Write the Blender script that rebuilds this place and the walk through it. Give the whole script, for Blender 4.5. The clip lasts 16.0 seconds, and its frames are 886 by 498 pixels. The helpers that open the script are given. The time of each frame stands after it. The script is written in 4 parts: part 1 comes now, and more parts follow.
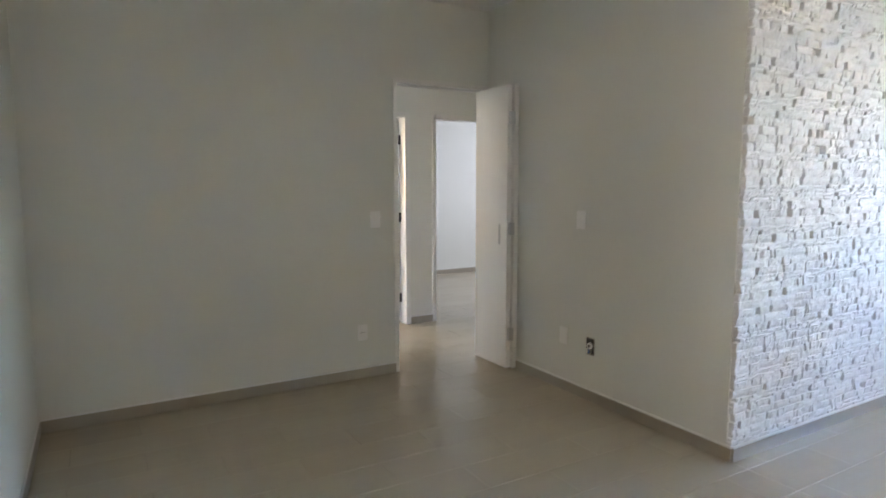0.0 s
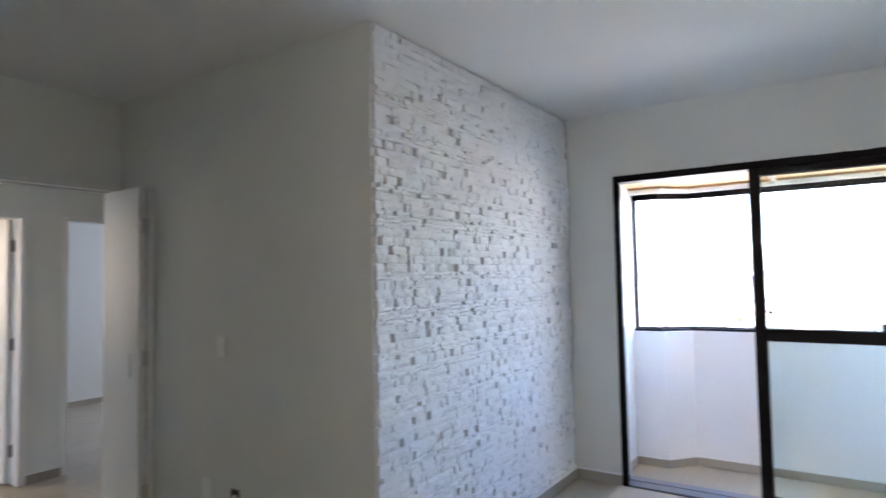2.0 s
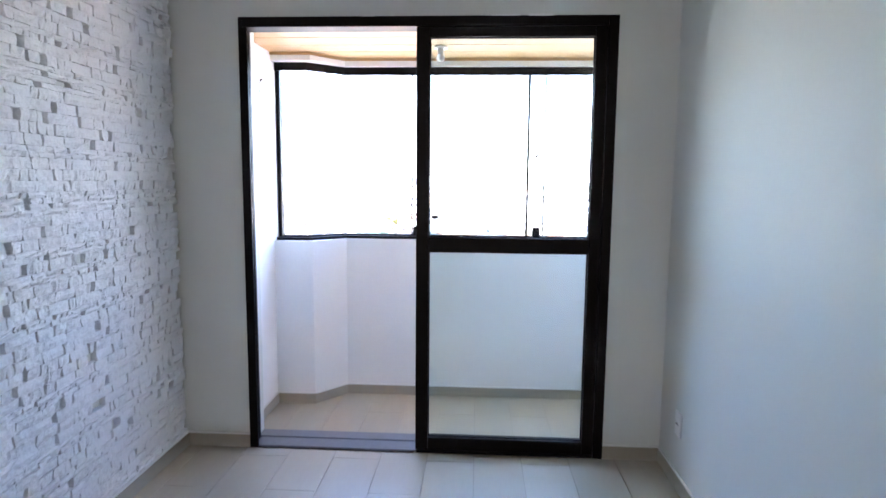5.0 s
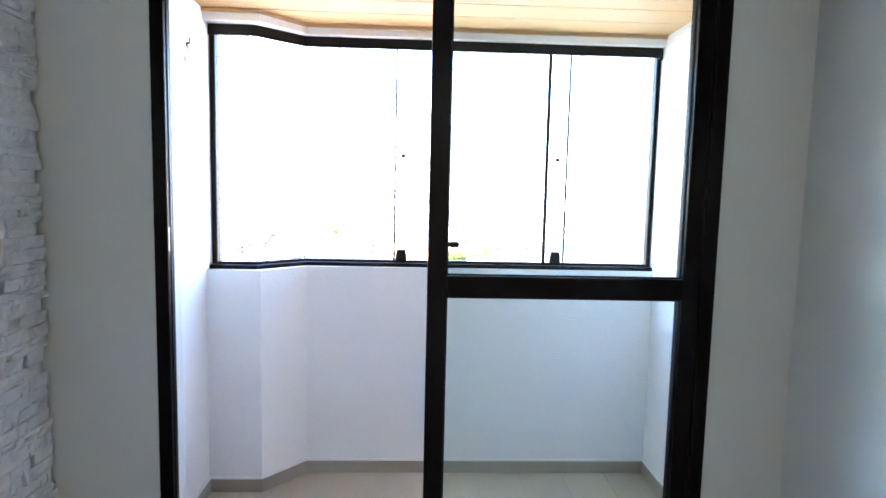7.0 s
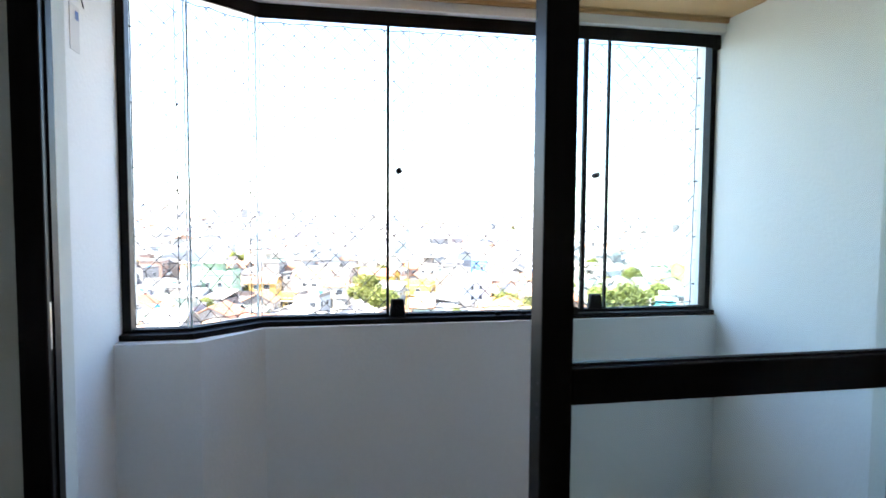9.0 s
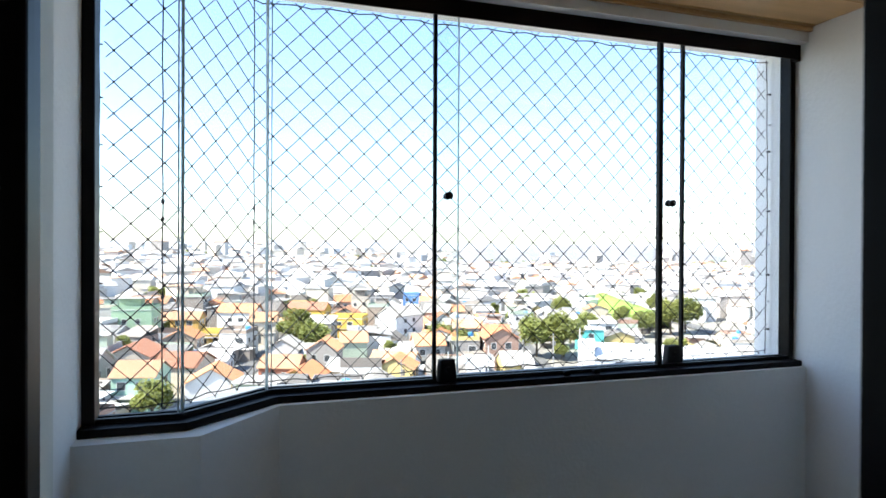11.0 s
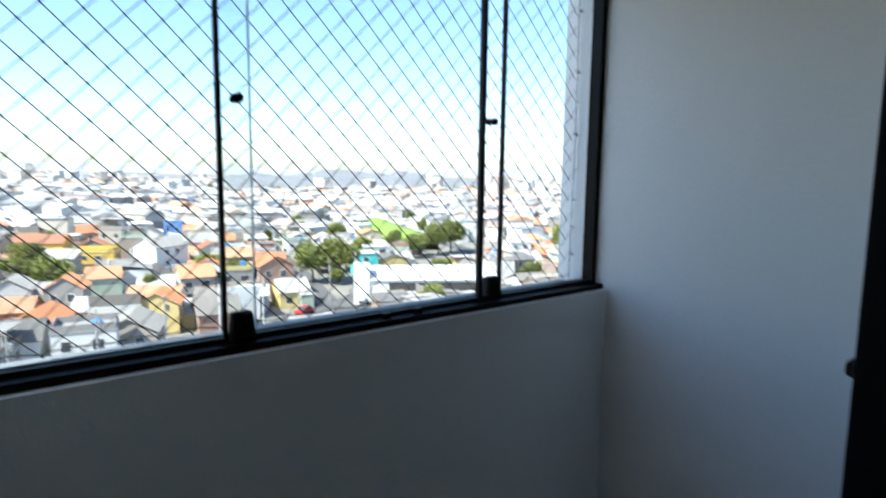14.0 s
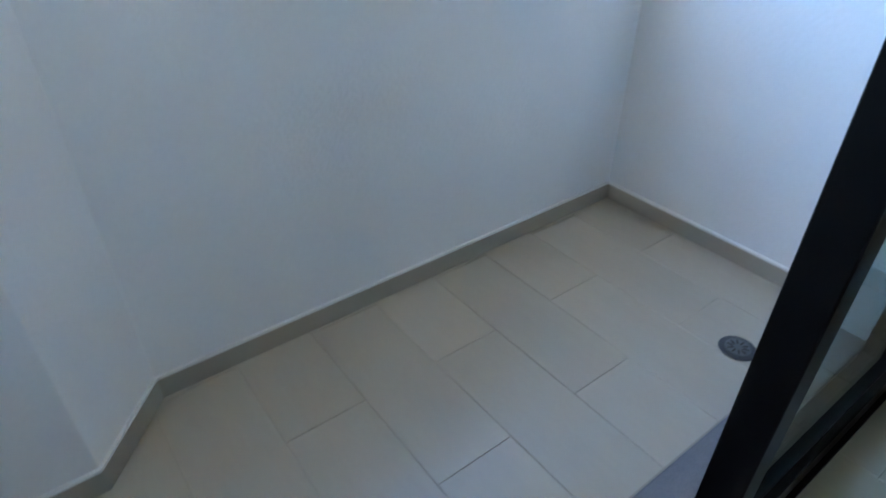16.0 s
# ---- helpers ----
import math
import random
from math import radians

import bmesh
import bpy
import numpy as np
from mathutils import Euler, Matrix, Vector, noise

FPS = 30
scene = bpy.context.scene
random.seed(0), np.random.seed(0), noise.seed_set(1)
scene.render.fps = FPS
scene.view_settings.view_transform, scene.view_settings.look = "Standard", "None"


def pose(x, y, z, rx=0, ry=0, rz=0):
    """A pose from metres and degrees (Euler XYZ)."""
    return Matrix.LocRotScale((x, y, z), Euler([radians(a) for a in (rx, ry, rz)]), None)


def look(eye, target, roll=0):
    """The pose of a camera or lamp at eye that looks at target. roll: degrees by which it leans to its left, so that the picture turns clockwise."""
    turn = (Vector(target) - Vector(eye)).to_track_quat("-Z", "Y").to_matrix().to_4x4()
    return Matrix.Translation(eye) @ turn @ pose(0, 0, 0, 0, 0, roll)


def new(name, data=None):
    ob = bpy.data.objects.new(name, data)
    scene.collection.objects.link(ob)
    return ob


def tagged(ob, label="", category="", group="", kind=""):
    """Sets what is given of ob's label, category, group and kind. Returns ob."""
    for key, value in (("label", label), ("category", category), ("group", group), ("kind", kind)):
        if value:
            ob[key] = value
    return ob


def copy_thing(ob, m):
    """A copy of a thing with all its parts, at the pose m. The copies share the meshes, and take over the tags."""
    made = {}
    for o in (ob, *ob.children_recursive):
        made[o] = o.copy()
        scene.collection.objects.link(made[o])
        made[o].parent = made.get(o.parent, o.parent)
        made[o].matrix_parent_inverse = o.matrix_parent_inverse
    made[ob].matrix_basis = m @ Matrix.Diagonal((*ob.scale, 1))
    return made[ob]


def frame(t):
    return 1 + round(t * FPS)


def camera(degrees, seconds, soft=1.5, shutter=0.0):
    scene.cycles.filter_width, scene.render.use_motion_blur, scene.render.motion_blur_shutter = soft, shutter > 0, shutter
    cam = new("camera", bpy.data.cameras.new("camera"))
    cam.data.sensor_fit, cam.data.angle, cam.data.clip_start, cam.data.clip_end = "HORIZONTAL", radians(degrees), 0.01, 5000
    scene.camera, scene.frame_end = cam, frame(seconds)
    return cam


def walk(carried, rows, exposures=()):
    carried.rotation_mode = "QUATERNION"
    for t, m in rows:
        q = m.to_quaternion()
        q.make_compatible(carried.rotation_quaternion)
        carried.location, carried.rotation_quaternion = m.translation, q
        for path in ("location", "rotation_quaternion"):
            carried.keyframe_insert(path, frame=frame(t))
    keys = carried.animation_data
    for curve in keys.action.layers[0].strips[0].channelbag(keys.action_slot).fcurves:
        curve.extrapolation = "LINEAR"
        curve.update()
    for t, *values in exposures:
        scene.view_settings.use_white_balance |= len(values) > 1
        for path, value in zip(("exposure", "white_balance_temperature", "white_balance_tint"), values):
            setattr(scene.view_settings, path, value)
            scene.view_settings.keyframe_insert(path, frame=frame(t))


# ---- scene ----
cam = camera(72.9, 16.0, shutter=0.42)
PATH = [
    (0, (0.893, -4.906, 1.37), (-0.828, -3.91, 1.156), -0.1),
    (0.5, (0.959, -4.744, 1.414), (-0.732, -3.68, 1.325), -0.2),
    (1, (0.975, -4.591, 1.444), (-0.606, -3.367, 1.421), -1.0),
    (1.5, (0.909, -4.443, 1.467), (-0.477, -3.002, 1.528), -0.3),
    (2, (0.872, -4.286, 1.499), (-0.244, -2.628, 1.592), -1.1),
    (2.5, (0.871, -4.122, 1.49), (0.033, -2.308, 1.576), -1.1),
    (3, (0.855, -3.914, 1.505), (0.288, -1.997, 1.549), -1.0),
    (3.5, (0.827, -3.747, 1.476), (0.501, -1.777, 1.373), -0.5),
    (4, (0.767, -3.519, 1.439), (0.606, -1.537, 1.226), 0.0),
    (4.5, (0.705, -3.276, 1.418), (0.602, -1.297, 1.148), 0.1),
    (5, (0.67, -2.99, 1.423), (0.559, -1.007, 1.191), 0.5),
    (5.2, (0.636, -2.888, 1.424), (0.542, -0.901, 1.212), 0.8),
    (7.3, (0.269, -1.815, 1.412), (0.42, 0.17, 1.216), 0.8),
    (7.5, (0.223, -1.721, 1.419), (0.426, 0.258, 1.215), 0.5),
    (8, (0.111, -1.494, 1.411), (0.383, 0.48, 1.244), 0.9),
    (8.5, (0.044, -1.252, 1.426), (0.343, 0.722, 1.296), 0.0),
    (9, (-0.029, -1.064, 1.425), (0.35, 0.896, 1.306), 0.4),
    (9.5, (-0.165, -0.869, 1.431), (0.345, 1.064, 1.346), -0.3),
    (10, (-0.246, -0.737, 1.433), (0.328, 1.178, 1.391), 0.3),
    (12.5, (-0.354, -0.168, 1.47), (0.27, 1.733, 1.466), -0.2),
    (13, (-0.35, -0.129, 1.486), (0.333, 1.75, 1.476), -0.1),
    (13.5, (-0.315, -0.093, 1.475), (0.669, 1.646, 1.379), 0.9),
    (14, (-0.268, -0.121, 1.424), (0.976, 1.424, 1.172), 0.8),
    (14.5, (-0.25, -0.124, 1.371), (1.112, 1.236, 0.828), 1.9),
    (15, (-0.262, -0.129, 1.292), (1.056, 1.143, 0.488), 2.1),
    (15.5, (-0.276, -0.126, 1.231), (0.9, 1.136, 0.219), 1.0),
    (16, (-0.321, -0.153, 1.147), (0.674, 1.156, 0.008), 0.3),
]
EXPOSURE = [(0.0, 5.8, 6900, 21), (1.0, 5.45, 6550, 21), (1.7, 5.22, 6300, 22), (2.5, 5.15, 6250, 25), (3.5, 5.0, 6250, 26), (5.2, 4.93, 6300, 26),
            (7.3, 4.8, 6350, 21), (8.5, 3.55, 6500, 18), (9.0, 3.1, 6500, 13), (10.0, 2.35, 6500, 10), (12.5, 1.34, 6500, 6), (13.5, 1.27, 6250, 5),
            (14.5, 1.5, 5900, 6), (15.0, 2.35, 5700, 8), (15.5, 3.35, 5700, 8), (16.0, 3.92, 5850, 7)]
walk(cam, [(t, look(eye, target, roll)) for t, eye, target, roll in PATH], EXPOSURE)

# ---- world, sun ----
SUN_EL, SUN_AZ = radians(48), radians(262)   # azimuth clockwise from +y: nearly along the facade
world = bpy.data.worlds.new("sky")
scene.world = world
world.use_nodes = True
wt = world.node_tree
sky = wt.nodes.new("ShaderNodeTexSky")
sky.sky_type = "NISHITA"
sky.sun_disc = False
sky.sun_elevation, sky.sun_rotation = SUN_EL, SUN_AZ
sky.altitude, sky.air_density, sky.dust_density, sky.ozone_density = 700, 1.0, 1.5, 2.5
wt.nodes["Background"].inputs["Strength"].default_value = 0.15
wt.links.new(sky.outputs[0], wt.nodes["Background"].inputs["Color"])
sun = new("sun", bpy.data.lights.new("sun", "SUN"))
sun.data.energy, sun.data.angle, sun.data.color = 5.0, radians(0.5), (1.0, 0.95, 0.88)
sun_dir = Vector((math.sin(SUN_AZ) * math.cos(SUN_EL), math.cos(SUN_AZ) * math.cos(SUN_EL), math.sin(SUN_EL)))
sun.matrix_world = look(sun_dir * 60, (0, 0, 0))


def window_light(name, place, target, w, h, power, color):
    """Daylight that enters at a window of the flat that stays out of view."""
    lamp = new(name, bpy.data.lights.new(name, "AREA"))
    lamp.data.shape, lamp.data.size, lamp.data.size_y = "RECTANGLE", w, h
    lamp.data.energy, lamp.data.color = power, color
    lamp.matrix_world = look(place, target)
    return lamp


window_light("bedroom_daylight", (-5.5, 1.34, 1.55), (-5.5, 0.0, 1.35), 1.5, 1.1, 0.85, (0.72, 0.83, 1.0))
window_light("second_bedroom_daylight", (-6.70, -3.9, 1.6), (-5.0, -3.4, 1.2), 1.2, 1.1, 1.0, (1.0, 0.86, 0.62))
window_light("entry_daylight", (0.3, -6.9, 1.7), (0.0, -5.0, 1.2), 0.9, 1.0, 1.0, (1.0, 0.92, 0.78))


# ---- materials ----
def mat(name, color, rough=0.5, metal=0.0, bump=0.0, bump_scale=40.0, vary=0.06, vary_scale=1.5, grain=0.03, grain_scale=60.0,
        random_value=0.0, spec=0.5, stretch=(1, 1, 1), rough_vary=0.0):
    m = bpy.data.materials.new(name)
    m.use_nodes = True
    nt = m.node_tree
    b = nt.nodes["Principled BSDF"]
    b.inputs["Roughness"].default_value, b.inputs["Metallic"].default_value = rough, metal
    b.inputs["Specular IOR Level"].default_value = spec
    tc = nt.nodes.new("ShaderNodeTexCoord")
    mp = nt.nodes.new("ShaderNodeMapping")
    mp.inputs["Scale"].default_value = stretch
    geo = nt.nodes.new("ShaderNodeNewGeometry")
    nt.links.new(geo.outputs["Position"], mp.inputs["Vector"])
    big, fine = nt.nodes.new("ShaderNodeTexNoise"), nt.nodes.new("ShaderNodeTexNoise")
    big.inputs["Scale"].default_value, fine.inputs["Scale"].default_value = vary_scale, grain_scale
    big.inputs["Detail"].default_value, fine.inputs["Detail"].default_value = 4, 2
    for n in (big, fine):
        nt.links.new(mp.outputs[0], n.inputs["Vector"])
    # value = 1 + vary * (big - .5) * 2 + grain * (fine - .5) * 2 (+ random)
    def math_node(op, a, c):
        n = nt.nodes.new("ShaderNodeMath")
        n.operation = op
        for i, v in enumerate((a, c)):
            if isinstance(v, (int, float)):
                n.inputs[i].default_value = v
            else:
                nt.links.new(v, n.inputs[i])
        return n.outputs[0]
    v = math_node("MULTIPLY_ADD", big.outputs["Fac"], 2 * vary)
    v.node.inputs[2].default_value = 1 - vary
    g = math_node("MULTIPLY_ADD", fine.outputs["Fac"], 2 * grain)
    g.node.inputs[2].default_value = -grain
    v = math_node("ADD", v, g)
    if random_value:
        oi = nt.nodes.new("ShaderNodeObjectInfo")
        r = math_node("MULTIPLY_ADD", oi.outputs["Random"], 2 * random_value)
        r.node.inputs[2].default_value = -random_value
        v = math_node("ADD", v, r)
    hsv = nt.nodes.new("ShaderNodeHueSaturation")
    hsv.inputs["Color"].default_value = (*color, 1)
    nt.links.new(v, hsv.inputs["Value"])
    nt.links.new(hsv.outputs[0], b.inputs["Base Color"])
    if rough_vary:
        rv = math_node("MULTIPLY_ADD", big.outputs["Fac"], 2 * rough_vary)
        rv.node.inputs[2].default_value = rough - rough_vary
        nt.links.new(rv, b.inputs["Roughness"])
    if bump:
        bn = nt.nodes.new("ShaderNodeTexNoise")
        bn.inputs["Scale"].default_value, bn.inputs["Detail"].default_value = bump_scale, 5
        nt.links.new(mp.outputs[0], bn.inputs["Vector"])
        bp = nt.nodes.new("ShaderNodeBump")
        bp.inputs["Strength"].default_value, bp.inputs["Distance"].default_value = bump, 0.01
        nt.links.new(bn.outputs["Fac"], bp.inputs["Height"])
        nt.links.new(bp.outputs[0], b.inputs["Normal"])
    return m


def palette(name, colors, rough=0.8, per_island=False, bump=0.0, stripe=0.0):
    """A material that takes one colour of a list for each object (or each loose piece)."""
    m = mat(name, (0.5, 0.5, 0.5), rough, vary=0.14, vary_scale=0.35, grain=0.10, grain_scale=3.0, bump=bump, bump_scale=6)
    nt = m.node_tree
    hsv = next(n for n in nt.nodes if n.type == "HUE_SAT")
    src = nt.nodes.new("ShaderNodeNewGeometry").outputs["Random Per Island"] if per_island else nt.nodes.new("ShaderNodeObjectInfo").outputs["Random"]
    ramp = nt.nodes.new("ShaderNodeValToRGB")
    ramp.color_ramp.interpolation = "CONSTANT"
    e = ramp.color_ramp.elements
    while len(e) < len(colors):
        e.new(0.5)
    for i, c in enumerate(colors):
        e[i].position, e[i].color = i / len(colors), (*c, 1)
    nt.links.new(src, ramp.inputs[0])
    nt.links.new(ramp.outputs[0], hsv.inputs["Color"])
    return m


def glass_mat(name, tint, gloss=1.0):
    m = bpy.data.materials.new(name)
    m.use_nodes = True
    nt = m.node_tree
    nt.nodes.remove(nt.nodes["Principled BSDF"])
    tr, gl, mix, fr, pw, ma = (nt.nodes.new("ShaderNode" + s) for s in ("BsdfTransparent", "BsdfGlossy", "MixShader", "LayerWeight", "Math", "Math"))
    pw.operation, ma.operation = "POWER", "MULTIPLY_ADD"
    pw.inputs[1].default_value, ma.inputs[1].default_value, ma.inputs[2].default_value = 5.0, 0.8, 0.022
    tr.inputs["Color"].default_value = (*tint, 1)
    gl.inputs["Roughness"].default_value = 0.01
    gl.inputs["Color"].default_value = (gloss, gloss, gloss, 1)
    fr.inputs["Blend"].default_value = 0.5
    nt.links.new(fr.outputs["Facing"], pw.inputs[0])
    nt.links.new(pw.outputs[0], ma.inputs[0])
    nt.links.new(ma.outputs[0], mix.inputs[0])
    nt.links.new(tr.outputs[0], mix.inputs[1])
    nt.links.new(gl.outputs[0], mix.inputs[2])
    nt.links.new(mix.outputs[0], nt.nodes["Material Output"].inputs["Surface"])
    return m


WALL = mat("wall_paint", (0.735, 0.742, 0.695), 0.62, bump=0.10, bump_scale=90, vary=0.025, vary_scale=1.1, grain=0.012, grain_scale=45)
CEIL = mat("ceiling_paint", (0.82, 0.815, 0.80), 0.8, bump=0.08, bump_scale=70, vary=0.02)
BALC = mat("balcony_paint", (0.86, 0.86, 0.855), 0.7, bump=0.18, bump_scale=75, vary=0.03, grain=0.02)
STONE = mat("painted_stone", (0.81, 0.81, 0.81), 0.68, bump=0.7, bump_scale=55, vary=0.03, vary_scale=6, grain=0.04, grain_scale=90, random_value=0.035)
STONEBACK = mat("stone_mortar", (0.72, 0.71, 0.68), 0.9, bump=0.5, bump_scale=60)
TILE = mat("floor_tile", (0.47, 0.415, 0.325), 0.24, bump=0.03, bump_scale=14, vary=0.05, vary_scale=3, grain=0.03, grain_scale=25,
           random_value=0.03, stretch=(3, 0.6, 1), rough_vary=0.05)
GROUT = mat("grout", (0.32, 0.285, 0.225), 0.9, bump=0.3, bump_scale=120)
PALEGROUT = mat("pale_grout", (0.45, 0.395, 0.31), 0.7, bump=0.2, bump_scale=120)
SKIRT = mat("baseboard_tile", (0.37, 0.33, 0.265), 0.3, vary=0.05, grain=0.03)
CAULK = mat("baseboard_grout", (0.82, 0.82, 0.80), 0.7)
ALU = mat("bronze_aluminium", (0.0065, 0.005, 0.005), 0.40, metal=0.0, vary=0.1, grain=0.05, rough_vary=0.06, spec=0.13)
ALU_EDGE = mat("dark_aluminium", (0.010, 0.009, 0.010), 0.45, vary=0.1, spec=0.15)
RUBBER = mat("black_rubber", (0.010, 0.010, 0.010), 0.7, spec=0.25)
STEEL = mat("steel", (0.55, 0.55, 0.54), 0.32, metal=1.0, vary=0.08)
SCREW = mat("dull_screw", (0.16, 0.16, 0.16), 0.55, metal=0.7, vary=0.1)
GRANITE = mat("grey_granite", (0.13, 0.13, 0.14), 0.35, vary=0.15, vary_scale=30, grain=0.25, grain_scale=220)
DOORW = mat("white_door", (0.78, 0.77, 0.74), 0.38, bump=0.04, bump_scale=30, stretch=(8, 8, 1), vary=0.03)
PLASTIC = mat("white_plastic", (0.86, 0.86, 0.84), 0.35, vary=0.03)
DARK = mat("dark_hole", (0.05, 0.045, 0.04), 0.9)
WOOD = mat("ceiling_wood", (0.52, 0.32, 0.145), 0.42, bump=0.12, bump_scale=18, vary=0.22, vary_scale=2.5, grain=0.10, grain_scale=30, stretch=(0.35, 9, 1))
PAPER = mat("paper", (0.72, 0.72, 0.72), 0.8)
INKBLUE = mat("blue_ink", (0.10, 0.20, 0.48), 0.7)
CORD = mat("net_cord", (0.035, 0.033, 0.036), 0.85, vary=0.15)
GLASS = glass_mat("clear_glass", (0.955, 0.975, 0.97))
GLASS_EDGE = mat("glass_edge", (0.55, 0.68, 0.70), 0.15, vary=0.05)
TINTED = glass_mat("door_glass", (0.87, 0.94, 0.93))
BULB = mat("bulb_glass", (0.86, 0.86, 0.84), 0.15)

CITY_WALL = palette("render_and_brick", [(0.62, 0.61, 0.59), (0.34, 0.30, 0.26), (0.66, 0.65, 0.63), (0.22, 0.19, 0.165), (0.52, 0.45, 0.35), (0.40, 0.38, 0.35), (0.60, 0.58, 0.55),
                                         (0.36, 0.42, 0.33), (0.46, 0.44, 0.42), (0.54, 0.42, 0.18), (0.32, 0.20, 0.15), (0.30, 0.235, 0.185), (0.26, 0.24, 0.225), (0.44, 0.385, 0.32)], bump=0.1)
TERRA = palette("clay_roof", [(0.50, 0.21, 0.10), (0.54, 0.27, 0.14), (0.34, 0.16, 0.10), (0.50, 0.30, 0.18)])
FIBRE = palette("cement_roof", [(0.26, 0.245, 0.225), (0.16, 0.15, 0.14), (0.38, 0.36, 0.335), (0.22, 0.195, 0.17), (0.48, 0.465, 0.44)])
SLAB = palette("slab_roof", [(0.42, 0.405, 0.385), (0.29, 0.28, 0.27), (0.54, 0.53, 0.51)])
FAR_WALL = palette("far_render", [(0.60, 0.59, 0.57), (0.44, 0.41, 0.38), (0.64, 0.63, 0.62), (0.32, 0.29, 0.27), (0.54, 0.48, 0.40), (0.50, 0.49, 0.48)], per_island=True)
FAR_ROOF = palette("far_roofs", [(0.48, 0.26, 0.16), (0.30, 0.29, 0.28), (0.46, 0.45, 0.44), (0.24, 0.23, 0.225), (0.38, 0.36, 0.34), (0.54, 0.53, 0.52), (0.42, 0.31, 0.24), (0.50, 0.49, 0.47)], per_island=True)
FAR_PANE = mat("far_window", (0.06, 0.065, 0.07), 0.2)
FRAMEW = mat("window_frame_white", (0.7, 0.7, 0.68), 0.5)
TANK_BLUE = mat("blue_tank", (0.05, 0.22, 0.52), 0.5)
TEAL = mat("teal_wall", (0.10, 0.46, 0.44), 0.7)
ASPHALT = mat("asphalt", (0.11, 0.108, 0.105), 0.9, vary=0.2, vary_scale=0.3, grain=0.1, grain_scale=4)
EARTH = mat("yards", (0.22, 0.205, 0.175), 0.95, vary=0.45, vary_scale=0.06, grain=0.3, grain_scale=0.6)
LAWN = mat("lawn", (0.20, 0.30, 0.05), 0.95, vary=0.2, vary_scale=0.15, grain=0.15, grain_scale=2)
LEAF = mat("leaves", (0.20, 0.22, 0.065), 0.75, vary=0.35, vary_scale=0.5, grain=0.25, grain_scale=4, random_value=0.3)
_lt = LEAF.node_tree
_tl, _mx = _lt.nodes.new("ShaderNodeBsdfTranslucent"), _lt.nodes.new("ShaderNodeMixShader")
_tl.inputs["Color"].default_value = (0.29, 0.31, 0.06, 1)
_mx.inputs[0].default_value = 0.35
_lt.links.new(_lt.nodes["Principled BSDF"].outputs[0], _mx.inputs[1])
_lt.links.new(_tl.outputs[0], _mx.inputs[2])
_lt.links.new(_mx.outputs[0], _lt.nodes["Material Output"].inputs["Surface"])
BARK = mat("bark", (0.14, 0.11, 0.08), 0.9)
# distance haze is painted into this pale blue-grey; there is no volume
HILL = mat("hazed_hill", (0.33, 0.35, 0.37), 1.0, vary=0.15, vary_scale=0.004, grain=0.1, grain_scale=0.03)
# woods greyed from green: the haze over the ridge is in the colour
WOODED = mat("hazed_wooded_hill", (0.20, 0.20, 0.205), 1.0, vary=0.3, vary_scale=0.02, grain=0.2, grain_scale=0.1)
PYLON = mat("galvanised", (0.45, 0.45, 0.46), 0.5, metal=0.6)


# ---- mesh helpers ----
def link_mesh(name, bm, material, parent=None, label="", smooth=False):
    me = bpy.data.meshes.new(name)
    bm.normal_update()
    bm.to_mesh(me)
    bm.free()
    for m in (material if isinstance(material, (list, tuple)) else [material]):
        me.materials.append(m)
    if smooth:
        for p in me.polygons:
            p.use_smooth = True
    ob = new(name, me)
    if parent:
        ob.parent = parent
    if label:
        ob["label"] = label
    return ob


def part(name, bm, material, parent, label="", smooth=False):
    return link_mesh(name, bm, material, parent, label, smooth)


def add_box(bm, x0, x1, y0, y1, z0, z1, bevel=0.0, m=None):
    made = bmesh.ops.create_cube(bm, size=1)["verts"]
    for v in made:
        v.co = Vector(((x0 + x1) / 2 + v.co.x * (x1 - x0), (y0 + y1) / 2 + v.co.y * (y1 - y0), (z0 + z1) / 2 + v.co.z * (z1 - z0)))
    if bevel:
        es = list({e for v in made for e in v.link_edges})
        made = list(set(bmesh.ops.bevel(bm, geom=es, offset=bevel, segments=2, affect="EDGES", profile=0.5)["verts"]) | {v for v in made if v.is_valid})
    if m is not None:
        bmesh.ops.transform(bm, matrix=m, verts=made)
    return made


def box(x0, x1, y0, y1, z0, z1, bevel=0.0, m=None):
    bm = bmesh.new()
    add_box(bm, x0, x1, y0, y1, z0, z1, bevel, m)
    return bm


def add_cyl(bm, r0, r1, h, seg=16, m=Matrix()):
    """A cone stump along +z from the origin of m."""
    made = bmesh.ops.create_cone(bm, cap_ends=True, segments=seg, radius1=r0, radius2=r1, depth=h)["verts"]
    bmesh.ops.transform(bm, matrix=m @ Matrix.Translation((0, 0, h / 2)), verts=made)
    return made


def prism(points, z0, z1):
    """An upright solid over a plan outline (counter-clockwise)."""
    bm = bmesh.new()
    lo, hi = [bm.verts.new((x, y, z0)) for x, y in points], [bm.verts.new((x, y, z1)) for x, y in points]
    n = len(points)
    bm.faces.new(lo[::-1]), bm.faces.new(hi)
    for i in range(n):
        bm.faces.new((lo[i], lo[(i + 1) % n], hi[(i + 1) % n], hi[i]))
    return bm


